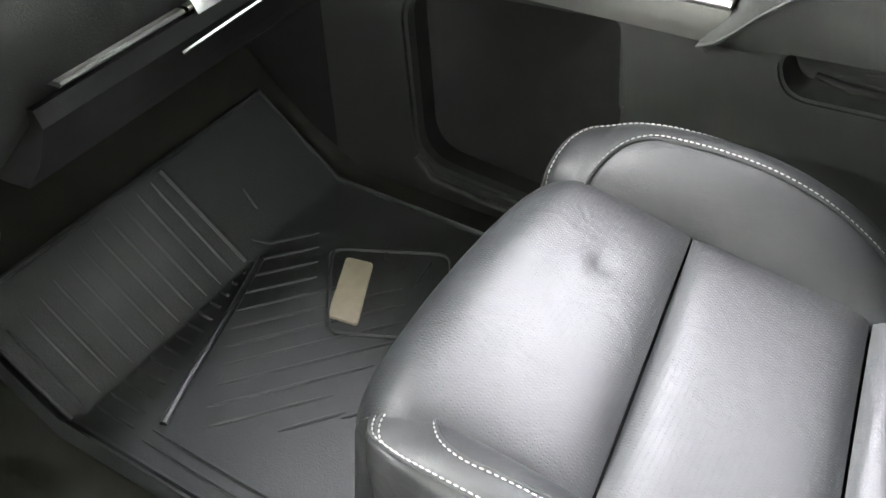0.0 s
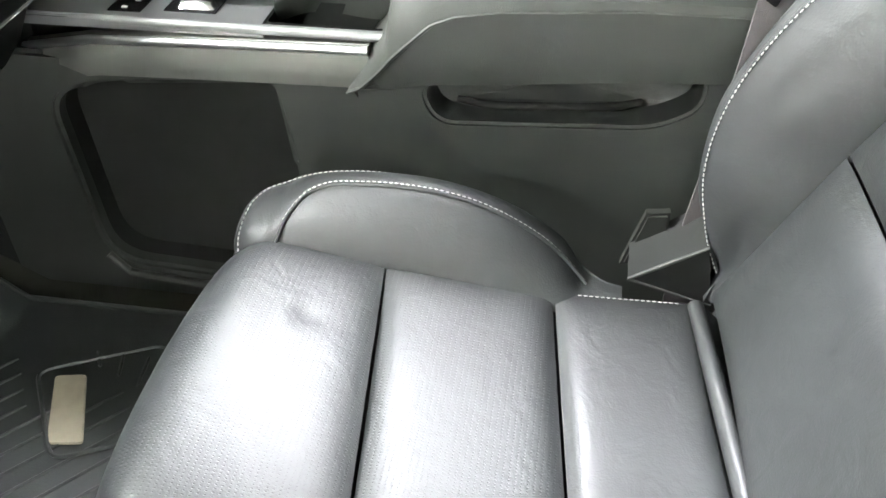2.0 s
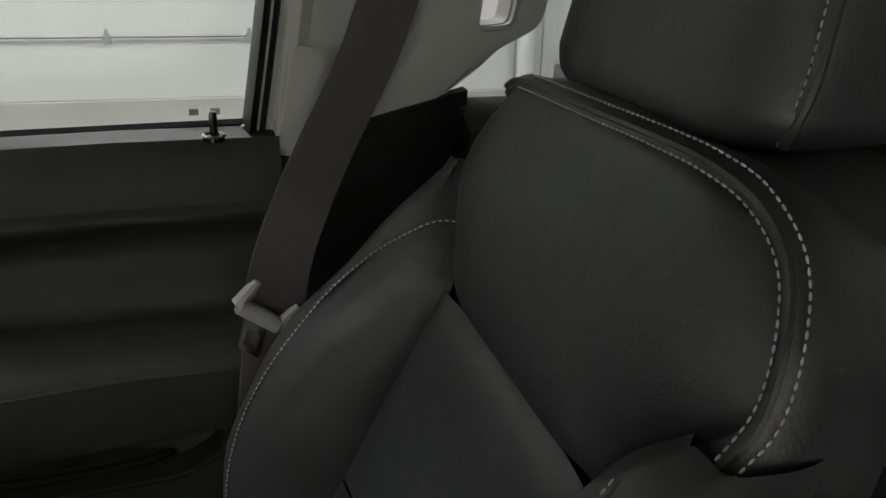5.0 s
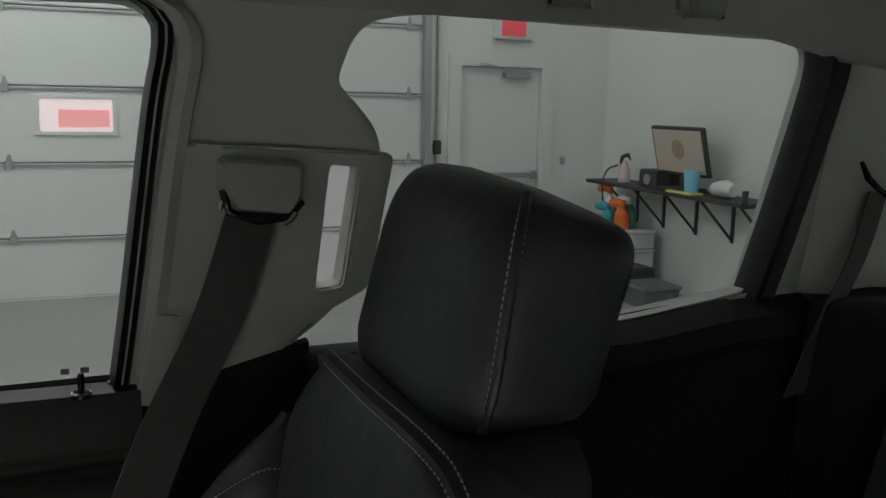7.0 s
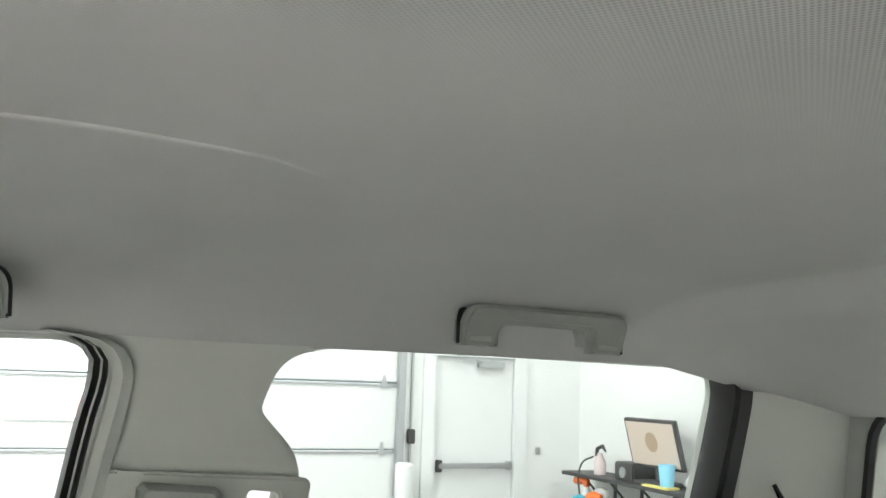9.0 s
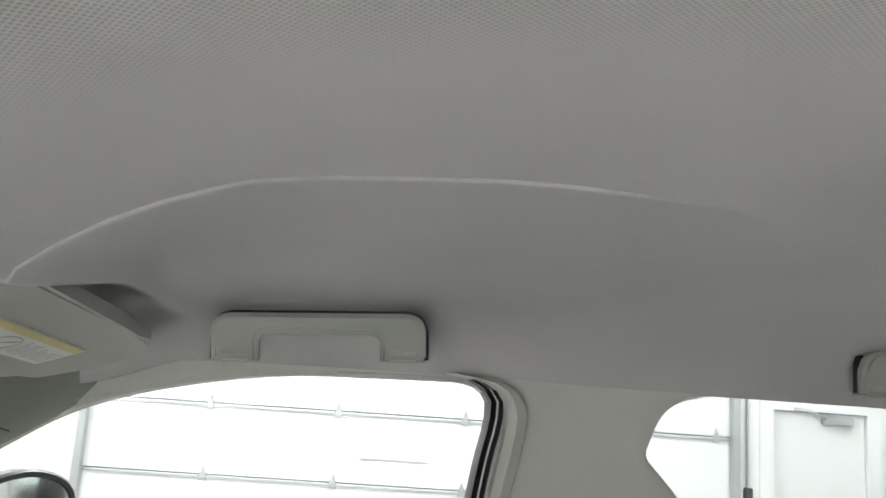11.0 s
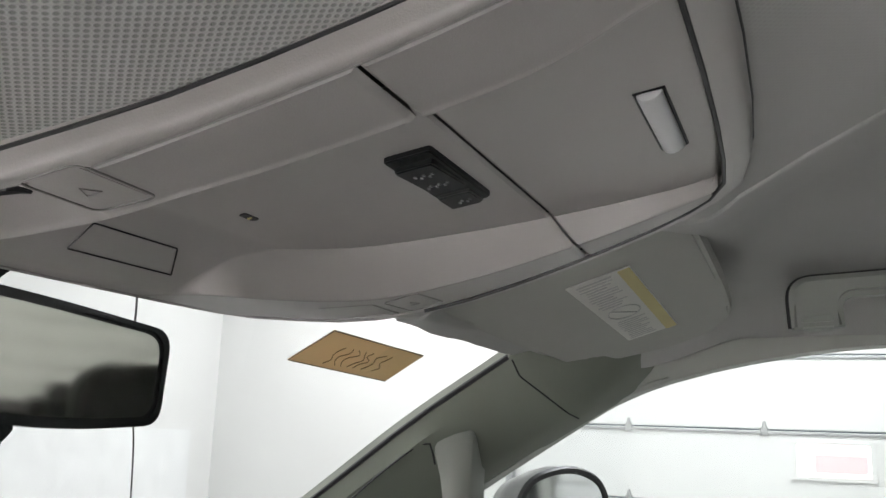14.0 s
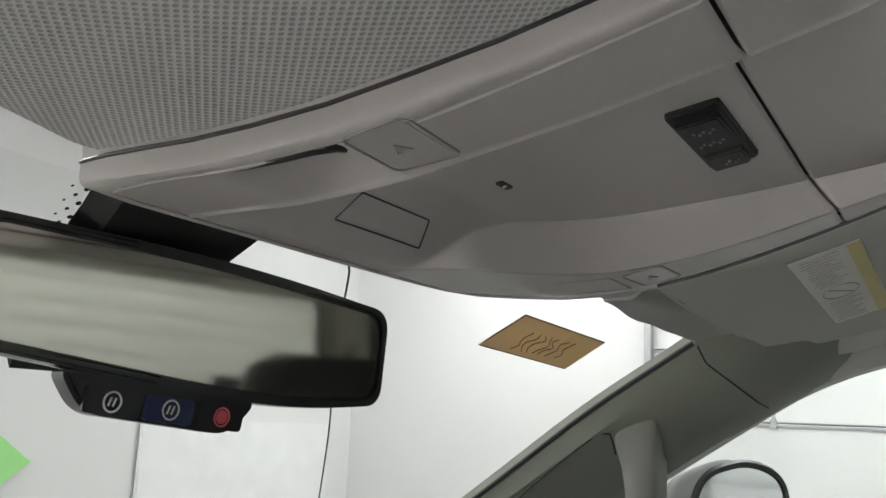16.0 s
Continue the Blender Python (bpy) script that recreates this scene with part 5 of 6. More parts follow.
part("release_slot", tube([Vector((x, y, on_con(x, y).z - 0.0002)) for x, y in ((-0.0172, 0.0738), (0.018, 0.0738), (0.0532, 0.0738), (0.0532, 0.0852), (0.018, 0.0852), (-0.0172, 0.0852))], 0.0008, 5, True), SEAL, bin_door)


def lamp_set(sx):
    """A square press lens with a hooded reading lamp ahead of it."""
    sq = [(sx * a, b) for a, b in ((0.148, 0.232), (0.109, 0.2335), (0.1135, 0.2565), (0.150, 0.2545))]
    ring = round_poly(sq, 0.004, 4)
    press = part("lamp_button", plate(round_poly([(sx * 0.13 + (x - sx * 0.13) * 0.95, 0.244 + (y - 0.244) * 0.93) for x, y in sq], 0.004, 4), [], lambda x, y, d: on_con(x, y, 0.0001 - d + 0.0007 * (1 - abs((x - sx * 0.13) / 0.017) ** 2)), 0.003, 0.0006), CONSOLE, front, "square press lens of the reading lamp")
    part("button_gap", tube([on_con(x, y, 0.0001) for x, y in ring], 0.0005, 5, True), CONSOLE_DARK, front)
    part("button_mark", tube([on_con(sx * 0.13 + a, 0.2445 + b, 0.0006) for a, b in ((-0.004, 0.0), (0.003, 0.003), (0.003, -0.003))], 0.0003, 4, True), CONSOLE, press)
    if sx < 0:
        # black tube stands in for the shaded outer wall of the scoop
        part("reading_lamp", tube([Vector((x, y, con_lip(y) + h)) for x, y, h in ((-0.1478, 0.302, 0.0005), (-0.1472, 0.292, 0.0016), (-0.1468, 0.280, 0.0024), (-0.1462, 0.268, 0.0026), (-0.1452, 0.2625, 0.0018), (-0.1425, 0.2600, 0.0012), (-0.1395, 0.2592, 0.0004))], [0.0005, 0.0018, 0.0030, 0.0034, 0.0030, 0.0018, 0.0006], 8), SEAL, front, "painted shade in the mouth of the hooded reading lamp")
    else:
        part("reading_lamp", plate(round_poly([(0.10, 0.293), (0.112, 0.262), (0.148, 0.262), (0.138, 0.293)], 0.004, 4), [], lambda x, y, d: on_con(x, y, 0.0005 - d), 0.0015), CONSOLE, front)
        part("lamp_slot", tube([on_con(x, y, 0.0004) for x, y in ((0.1375, 0.2925), (0.1432, 0.277), (0.1475, 0.2625), (0.113, 0.2625))], [0.0004, 0.0007, 0.0007, 0.0003], 6), CONSOLE_DARK, front)


lamp_set(-1)
lamp_set(1)
part("blank_cover", tube([on_con(x, y, 0.0003) for x, y in round_poly([(-0.059, 0.312), (-0.003, 0.3122), (0.0114, 0.3268), (-0.058, 0.327)], 0.0012, 3)], 0.00045, 5, True), SEAL, front, "dark joint of a blank cover")
part("microphone", plate(round_poly([(-0.0062, 0.2715), (0.0062, 0.2715), (0.0062, 0.2755), (-0.0062, 0.2755)], 0.0018, 4), [], lambda x, y, d: on_con(x, y, 0.0004 - d), 0.0006), SEAL, front, "small dark microphone slot")
part("microphone_pin", tube([on_con(0.0005, 0.2725, 0.0006), on_con(0.0005, 0.2745, 0.0006)], 0.0007, 6), YELLOW, front)


def on_sw(x, y, d):
    return Vector((x, y, con_z(y) - d))


CAP = material("switch_cap", (0.010, 0.011, 0.011), 0.5, spec=0.2)
sw = part("switch", plate(round_poly([(-0.024, 0.1685), (0.052, 0.1685), (0.052, 0.1905), (-0.024, 0.1905)], 0.002, 2), [], lambda x, y, d: on_sw(x, y, 0.0028 - d), 0.004, 0.0008), CAP, front, "black rocker switch")
SWITCH_INK = material("faint_switch_print", (0.13, 0.13, 0.13), 0.6)
part("rocker", plate(round_poly([(-0.017, 0.1705), (0.027, 0.1705), (0.027, 0.1885), (-0.017, 0.1885)], 0.002, 2), [], lambda x, y, d: on_sw(x, y, 0.0050 - 0.05 * (x - 0.003) - d), 0.003, 0.0008), CAP, sw)
part("rocker", plate(round_poly([(0.031, 0.1715), (0.0505, 0.1715), (0.0505, 0.1885), (0.031, 0.1885)], 0.002, 2), [], lambda x, y, d: on_sw(x, y, 0.0050 - d), 0.003, 0.0008), material("switch_cap_grey", (0.030, 0.030, 0.029), 0.5, spec=0.25), sw)
for bx, n in ((-0.007, 5), (0.010, 6), (0.039, 4)):
    for k in range(n):
        z = con_z(0.18) - 0.0052 + 0.05 * (min(bx, 0.02) - 0.003) if bx < 0.03 else con_z(0.18) - 0.0052
        part("switch_mark", box((bx + 0.0026 * (k % 2), 0.1745 + 0.0020 * k, z - 0.18 * (0.002 * k - 0.0055) - 0.0004), (bx + 0.002 + 0.0026 * (k % 2), 0.1756 + 0.0020 * k, z - 0.18 * (0.002 * k - 0.0055) + 0.0003)), SWITCH_INK, sw)

# ---- sun visor ----
def visor_z(x, y):
    return 1.738 - 0.35 * (y - 0.149) - 0.06 * (x - 0.546)


visor = thing("sun_visor", "grey sun visor folded up with a white and yellow label", "sun visor")
VIS = round_poly([(0.18, 0.102), (0.52, 0.098), (0.642, 0.103), (0.682, 0.135), (0.684, 0.175), (0.650, 0.232), (0.612, 0.238), (0.600, 0.246), (0.578, 0.272), (0.41, 0.281), (0.235, 0.287), (0.222, 0.25), (0.19, 0.20)], [0.01, 0.1, 0.025, 0.03, 0.04, 0.012, 0.006, 0.01, 0.006, 0.1, 0.01, 0.02, 0.02])
part("visor_board", plate(VIS, [], lambda x, y, d: Vector((x, y, visor_z(x, y) + d)), 0.014, 0.004), VISOR, visor, "smooth grey visor board")
label = part("label_sheet", plate([(0.325, 0.203), (0.328, 0.153), (0.576, 0.152), (0.573, 0.201)], [], lambda x, y, d: Vector((x, y, visor_z(x, y) - 0.0014 + d)), 0.001), PAPER, visor, "white printed warning label", smooth=False)
part("label_band", plate([(0.329, 0.163), (0.3285, 0.1535), (0.5755, 0.1525), (0.5755, 0.163)], [], lambda x, y, d: Vector((x, y, visor_z(x, y) - 0.0019 + d)), 0.0006), YELLOW, label, smooth=False)
rng = random.Random(4)
for k in range(30):
    x0 = 0.334 + 0.0079 * k
    if 12 <= k <= 18:
        continue
    ya, yb = 0.198 - 0.004 * rng.random(), 0.168 + 0.012 * rng.random()
    part("print_line", plate([(x0, ya), (x0, yb), (x0 + 0.0024, yb), (x0 + 0.0024, ya)], [], lambda x, y, d: Vector((x, y, visor_z(x, y) - 0.0018 + d)), 0.0005), PALE_INK, label, smooth=False)
part("print_sign", tube([Vector((0.453 + 0.022 * math.cos(a / 16 * 2 * math.pi), 0.182 + 0.014 * math.sin(a / 16 * 2 * math.pi), visor_z(0.453 + 0.022 * math.cos(a / 16 * 2 * math.pi), 0.182 + 0.014 * math.sin(a / 16 * 2 * math.pi)) - 0.0016)) for a in range(16)], 0.0006, 5, True), PALE_INK, label)
part("print_stroke", tube([Vector((x, y, visor_z(x, y) - 0.0016)) for x, y in ((0.437, 0.191), (0.469, 0.173))], 0.0006, 5), PALE_INK, label)

# ---- grab handles ----
def grab(name, length, label):
    """A moulded roof handle along y with two broad feet, built about its middle."""
    ob = thing(name, label, "grab handle", "roof grab handles")
    h = length / 2
    foot = length * 0.215
    arch = [(-h, -0.030)] + [p for p in round_poly([(-h, -0.029), (-h, 0.024), (h, 0.024), (h, -0.029)], [0.001, 0.03, 0.03, 0.001], 8)] + [(h, -0.030), (h - foot, -0.030)] + [p for p in round_poly([(h - foot, -0.029), (h - foot, 0.0), (-h + foot, 0.0), (-h + foot, -0.029)], [0.001, 0.012, 0.012, 0.001], 6)] + [(-h + foot, -0.030)]
    clean = []
    for p in arch:
        if not clean or (Vector(p) - Vector(clean[-1])).length > 0.0015:
            clean.append(p)
    part("bar", plate(clean, [], lambda a, b, d: Vector((0.004 - 0.020 * smooth01((b + 0.03) / 0.05) + d, a, b)), 0.018, 0.006), HANDLE, ob, "rounded grey handle bar")
    # dark tube painted in for the shade between bar and headliner
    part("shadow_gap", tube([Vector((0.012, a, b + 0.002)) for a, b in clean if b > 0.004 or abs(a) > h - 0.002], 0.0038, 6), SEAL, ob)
    for s in (-1, 1):
        part("mount", box((0.0, s * (h - foot / 2) - foot * 0.4, -0.03), (0.045, s * (h - foot / 2) + foot * 0.4, 0.01), 0.006), TRIM, ob)
    return ob


handle = grab("grab_handle", 0.248, "grey moulded roof grab handle above the front window")
handle.location = (0.670, -0.077, 1.776)
handle.rotation_euler = (radians(-3.5), 0, 0)
handle_r = copy_thing(handle, pose(0.697, -0.855, 1.780, 1.0, 0, 0))
tagged(handle_r, "grey moulded roof grab handle with coat hook above the rear window")
part("coat_hook", loft([[Vector((x, -0.907 + dy, z)) for dy in (-0.006, 0.006)] + [Vector((x + 0.01, -0.907 + dy, z)) for dy in (0.006, -0.006)] for x, z in ((0.705, 1.79), (0.692, 1.77), (0.69, 1.757))]), TRIM, handle_r)

pillar_handle = thing("pillar_grab_handle", "pale grey grab handle on the front pillar", "grab handle")
secs = []
for z, y0, y1, x in ((1.642, 0.4305, 0.4345, 0.745), (1.637, 0.4285, 0.448, 0.734), (1.624, 0.4280, 0.470, 0.728), (1.608, 0.4280, 0.484, 0.725), (1.588, 0.4282, 0.483, 0.724), (1.56, 0.4290, 0.474, 0.724), (1.53, 0.4300, 0.470, 0.726), (1.49, 0.434, 0.470, 0.730), (1.44, 0.445, 0.475, 0.740)):
    w = y1 - y0
    secs.append([Vector((x + dx, y0 + f * w, z)) for f, dx in ((0.0, 0.012), (0.03, 0.004), (0.12, 0.0006), (0.5, -0.001), (0.88, 0.0006), (0.97, 0.004), (1.0, 0.012), (1.0, 0.05), (0.0, 0.05))])
part("grip", loft(secs), PILLAR_PALE, pillar_handle, "pale grey grip")
part("recess_line", tube(curve_pts([(0.722, 0.478, 1.575), (0.722, 0.492, 1.602), (0.722, 0.55, 1.564), (0.728, 0.613, 1.513), (0.735, 0.68, 1.46)], 20), 0.0013, 5), SEAL, pillar_handle)

# ---- rear view mirror ----
mirror = thing("rear_view_mirror", "black framed rear view mirror with three buttons", "mirror", place=(0.026, 0.480, 1.652))
MROT = Matrix.Rotation(radians(-16.0), 3, "Z")


def on_mirror(a, b, d):
    """a along the mirror, b up, d away from the driver."""
    return Vector((0.026, 0.480, 1.652)) + MROT @ Matrix.Rotation(radians(5.0), 3, "Y") @ Vector((a * 0.88, d - 0.08 * b, b * 0.98))


MOUT = round_poly([(-0.172, -0.030), (-0.168, 0.040), (0.0, 0.046), (0.146, 0.040), (0.152, -0.026), (0.075, -0.037), (0.0, -0.038)], [0.015, 0.015, 0.1, 0.016, 0.014, 0.05, 0.05])
MIN = [(a * 0.945, b * 0.84 + 0.001) for a, b in MOUT]
part("housing", loft([[on_mirror(a * s, b * s, d) for a, b in MOUT] for s, d in ((0.985, -0.002), (1.0, 0.004), (1.0, 0.012), (0.9, 0.028), (0.6, 0.038))]), GLOSS_BLACK, mirror, "gloss black mirror shell")
part("bezel", plate(MOUT, [MIN], lambda a, b, d: on_mirror(a * 0.99, b * 0.99, -0.006 + d), 0.006, 0.002), GLOSS_BLACK, mirror)
part("mirror_glass", plate([(a * 0.998, b * 0.998) for a, b in MIN], [], lambda a, b, d: on_mirror(a, b, -0.0035 + d), 0.002), MIRROR, mirror, "silvered mirror glass", smooth=False)
part("chin", plate(round_poly([(-0.098, -0.034), (0.042, -0.036), (0.024, -0.0585), (-0.078, -0.0565)], [0.01, 0.01, 0.012, 0.012]), [], lambda a, b, d: on_mirror(a, b, -0.007 + d), 0.02, 0.003), GLOSS_BLACK, mirror)
NAVY = material("navy_button", (0.012, 0.02, 0.06), 0.4)
RED = material("red_mark", (0.55, 0.08, 0.10), 0.5)
for a0, mt, ring in ((-0.063, GLOSS_BLACK, PAPER), (-0.024, NAVY, PAPER), (0.013, GLOSS_BLACK, RED)):
    b = part("button", plate(round_poly([(a0 - 0.017, -0.056), (a0 - 0.017, -0.041), (a0 + 0.017, -0.041), (a0 + 0.017, -0.056)], 0.003, 3), [], lambda a, c, d: on_mirror(a, c, -0.0095 + d), 0.004, 0.001), mt, mirror, "small mirror button")
    part("button_ring", tube([on_mirror(a0 + 0.0055 * math.cos(k * math.pi / 8), -0.0485 + 0.0055 * math.sin(k * math.pi / 8), -0.0102) for k in range(16)], 0.0006, 5, True), ring, b)
    if ring is RED:
        part("button_mark", plate([(a0 + 0.0042 * math.cos(k * math.pi / 6), -0.0485 + 0.0042 * math.sin(k * math.pi / 6)) for k in range(12)], [], lambda a, c, d: on_mirror(a, c, -0.0103 + d), 0.0005), RED, b)
    else:
        for q in (-0.0015, 0.0015):
            part("button_mark", tube([on_mirror(a0 + q - 0.0008, -0.051, -0.0102), on_mirror(a0 + q + 0.0005, -0.046, -0.0102)], 0.0006, 5), ring, b)
part("stem", tube([on_mirror(-0.01, 0.01, 0.03), on_mirror(-0.015, 0.02, 0.055), Vector((0.0, 0.555, 1.668))], [0.014, 0.012, 0.02], 10), HARD_BLACK, mirror)
cover = part("sensor_cover", loft([[Vector((dx, y, screen_z(y, 0) - 0.002 - dz)) for dx, dz in ((-w, 0.0), (-w * 0.8, 0.016), (w * 0.8, 0.016), (w, 0.0))] for y, w in ((0.44, 0.075), (0.50, 0.06), (0.56, 0.05), (0.60, 0.03))]), HARD_BLACK, mirror, "black sensor cover on the glass")

bm = bmesh.new()
for k in range(16):
    for row in range(3):
        y = 0.435 + 0.009 * k + 0.0045 * (row % 2)
        x = -(0.079 - 0.25 * (y - 0.435)) - 0.0045 * row
        bmesh.ops.create_circle(bm, cap_ends=True, segments=8, radius=0.0017 - 0.0004 * row, matrix=Matrix.Translation((x, y, screen_z(y, x) - 0.003)) @ Matrix.Rotation(-0.61, 4, "X"))
part("frit_dots", bm, SEAL, mirror, "black printed dots on the glass", kind="stuff")

card = thing("windscreen_card", "tan card with handwriting stuck inside the windscreen", "card")


def on_screen(x, y, d=0.0):
    return Vector((x, y, screen_z(y, x) - d))


part("card_sheet", plate([(0.405, 0.455), (0.633, 0.461), (0.622, 0.506), (0.391, 0.497)], [], lambda x, y, d: on_screen(0.49, y, 0.006 - d) + Vector((x - 0.49, 0, 0)), 0.0015), CARD, card, smooth=False)
part("card_edge", tube([on_screen(0.49, y, 0.0055) + Vector((x - 0.49, 0, 0)) for x, y in ((0.405, 0.455), (0.633, 0.461), (0.622, 0.506), (0.391, 0.497))], 0.0009, 5, True), PEN_INK, card)
# handwriting, shown as plain pen strokes
rng = random.Random(11)
for k in range(7):
    x0 = 0.452 + 0.0185 * k
    pts = [(x0 + 0.006 * rng.uniform(-1, 1) + 0.006 * math.sin(2.1 * q + k), 0.4935 - 0.0058 * q) for q in range(5)]
    fine = curve_pts([(x, y, 0) for x, y in pts], 14)
    part("pen_stroke", tube([Vector((p.x, p.y, screen_z(p.y) - 0.0066)) for p in fine], 0.0006, 4), PEN_INK, card)

wire = thing("windscreen_wire", "thin dark aerial wire running down the windscreen", "wire")
part("wire_strand", tube(curve_pts([(0.14, 0.470, 1.722), (0.165, 0.487, 1.712), (0.255, 0.566, 1.658), (0.345, 0.636, 1.601), (0.452, 0.726, 1.530), (0.62, 0.87, 1.42)], 24), 0.0009, 5), DARK_METAL, wire)

lamp = thing("dome_lamp", "flush oval dome lamp in the headliner", "ceiling lamp")
part("lamp_rim", tube([Vector((XC + 0.19 * math.cos(a * math.pi / 16), -0.93 + 0.045 * math.sin(a * math.pi / 16), liner_z(XC, -0.93) - 0.003)) for a in range(32)], 0.005, 6, True), TRIM, lamp)
part("lamp_lens", grid(20, 10, lambda u, v: Vector((XC + 0.187 * math.cos(u * 2 * math.pi) * v, -0.93 + 0.043 * math.sin(u * 2 * math.pi) * v, liner_z(XC, -0.93) - 0.010 + 0.006 * v * v))), material("lamp_lens", (0.6, 0.6, 0.58), 0.3), lamp)

side_mirror = thing("side_mirror", "grey truck door mirror outside the front window", "side mirror")
SM = round_poly([(0.31, 1.36), (0.33, 1.545), (0.40, 1.57), (0.50, 1.545), (0.53, 1.36)], 0.05)


def on_door_mirror(y, z, d):
    """The glass looks back along the truck; d goes into the shell."""
    w = 0.42 - y
    return Vector((1.13 + 0.76 * w + 0.65 * d, 0.43 - 0.65 * w + 0.76 * d, z))


part("mirror_shell", loft([[on_door_mirror(0.42 + (y - 0.42) * s, 1.45 + (z - 1.45) * s, dx) for y, z in SM] for dx, s in ((-0.012, 0.97), (0.0, 1.0), (0.03, 1.0), (0.09, 0.85), (0.12, 0.5))]), material("mirror_shell_grey", (0.12, 0.12, 0.12), 0.35), side_mirror)
part("mirror_rim", tube([on_door_mirror(0.42 + (y - 0.42) * 0.96, 1.45 + (z - 1.45) * 0.96, -0.014) for y, z in SM], 0.007, 6, True), SEAL, side_mirror)
part("mirror_glass", plate([(0.42 + (y - 0.42) * 0.94, 1.45 + (z - 1.45) * 0.94) for y, z in SM], [], lambda y, z, d: on_door_mirror(y, z, -0.016 + d), 0.004), CLEAR_MIRROR, side_mirror, smooth=False)
part("mirror_arm", tube([(1.2, 0.50, 1.37), (1.05, 0.58, 1.33), (0.90, 0.62, 1.28)], [0.03, 0.035, 0.04], 10), HARD_BLACK, side_mirror)

# ---- garage ----
WX, WY0, WY1 = 8.0, -5.35, 6.3
ground = part("ground", grid(8, 8, lambda u, v: Vector((-9 + 17.2 * u, WY0 - 0.1 + (WY1 - WY0 + 0.2) * v, GROUND))), CONCRETE)
tagged(ground, "smooth grey concrete garage floor", kind="structure")
DOOR_A, DOOR_B = -3.27, 2.75
ob = part("wall_east", plate([(WY0, GROUND), (WY0, 4.6), (WY1, 4.6), (WY1, GROUND)], [[(DOOR_A, GROUND + 0.001), (DOOR_A, 3.55), (DOOR_B, 3.55), (DOOR_B, GROUND + 0.001)], [(-4.58, GROUND + 0.002), (-4.58, 2.03), (-3.62, 2.03), (-3.62, GROUND + 0.002)]], lambda y, z, d: Vector((WX + d, y, z)), 0.2), WALL, smooth=False)
tagged(ob, "white painted garage wall with door openings", kind="structure")
for nm, lo, hi in (("wall_south", (-9, WY0 - 0.2, GROUND), (WX + 0.2, WY0, 4.6)), ("wall_north", (-9, WY1, GROUND), (WX + 0.2, WY1 + 0.2, 4.6)), ("wall_west", (-9.2, WY0, GROUND), (-9, WY1, 4.6)), ("garage_ceiling", (-9.2, WY0 - 0.2, 4.6), (WX + 0.2, WY1 + 0.2, 4.7))):
    tagged(part(nm, box(lo, hi), WALL, smooth=False), "plain white painted garage wall", kind="structure")

gate = thing("overhead_door", "white sectional overhead garage door with hinges", "garage door")
z0 = GROUND
for zt in (0.416, 1.065, 1.715, 2.375, 3.04, 3.6):
    sec = part("door_section", box((WX + 0.03, DOOR_A, z0 + 0.006), (WX + 0.08, DOOR_B, zt - 0.006), 0.008), DOOR_PAINT, gate)
    part("section_lip", box((WX + 0.015, DOOR_A, zt - 0.035), (WX + 0.031, DOOR_B, zt - 0.012), 0.004), STEEL, sec)
    for k in range(6):
        y = DOOR_A + 0.15 + 1.19 * k
        part("hinge", loft([[Vector((WX + 0.028, y + a * w, zt + b)) for a in (-1, 1)] + [Vector((WX + 0.01, y + a * w * 0.7, zt + b)) for a in (1, -1)] for b, w in ((-0.05, 0.035), (0.0, 0.04), (0.03, 0.02), (0.075, 0.012))]), STEEL, sec)
    z0 = zt
part("door_track", box((WX - 0.07, DOOR_A - 0.05, GROUND), (WX + 0.02, DOOR_A + 0.02, 3.4), 0.006), STEEL, gate)
part("door_track", box((WX - 0.07, DOOR_B - 0.02, GROUND), (WX + 0.02, DOOR_B + 0.05, 3.4), 0.006), STEEL, gate)
part("window_frame", plate([(-0.43, 1.30), (-0.43, 1.645), (0.24, 1.645), (0.24, 1.30)], [round_poly([(-0.385, 1.335), (-0.385, 1.61), (0.195, 1.61), (0.195, 1.335)], 0.02, 3)], lambda y, z, d: Vector((WX + 0.012 + d, y, z)), 0.02, 0.004), DOOR_PAINT, gate)
part("window_view", box((WX + 0.020, -0.40, 1.32), (WX + 0.026, 0.21, 1.62)), glowing("daylight_view", (1.0, 0.80, 0.84), 1.8), gate, "bright daylight through the small window")
part("view_shape", box((WX + 0.016, -0.36, 1.37), (WX + 0.020, 0.05, 1.52), 0.002), glowing("red_view", (1.0, 0.40, 0.42), 1.5), gate, "red shape seen through the small window")

exit_door = thing("exit_door", "white steel exit door with panic bar and kick plate", "door")
leaf = part("leaf", box((WX + 0.02, -4.545, GROUND + 0.01), (WX + 0.065, -3.655, 2.0), 0.004), DOOR_PAINT, exit_door)
part("frame", plate([(-4.70, GROUND), (-4.70, 2.12), (-3.52, 2.12), (-3.52, GROUND)], [[(-4.55, GROUND + 0.001), (-4.55, 2.005), (-3.65, 2.005), (-3.65, GROUND + 0.001)]], lambda y, z, d: Vector((WX - 0.03 + d, y, z)), 0.06, 0.005), DOOR_PAINT, exit_door)
part("panic_bar", box((WX - 0.06, -4.52, 0.885), (WX - 0.02, -3.70, 0.94), 0.01), STEEL, exit_door, "steel panic bar")
part("bar_bracket", box((WX - 0.05, -3.74, 0.85), (WX + 0.02, -3.69, 0.97), 0.006), DARK_METAL, exit_door)
part("bar_bracket", box((WX - 0.05, -4.52, 0.87), (WX + 0.02, -4.47, 0.955), 0.006), STEEL, exit_door)
part("kick_plate", box((WX + 0.008, -4.52, GROUND + 0.03), (WX + 0.021, -3.68, 0.12), 0.003), KICK, exit_door, "brownish metal kick plate")
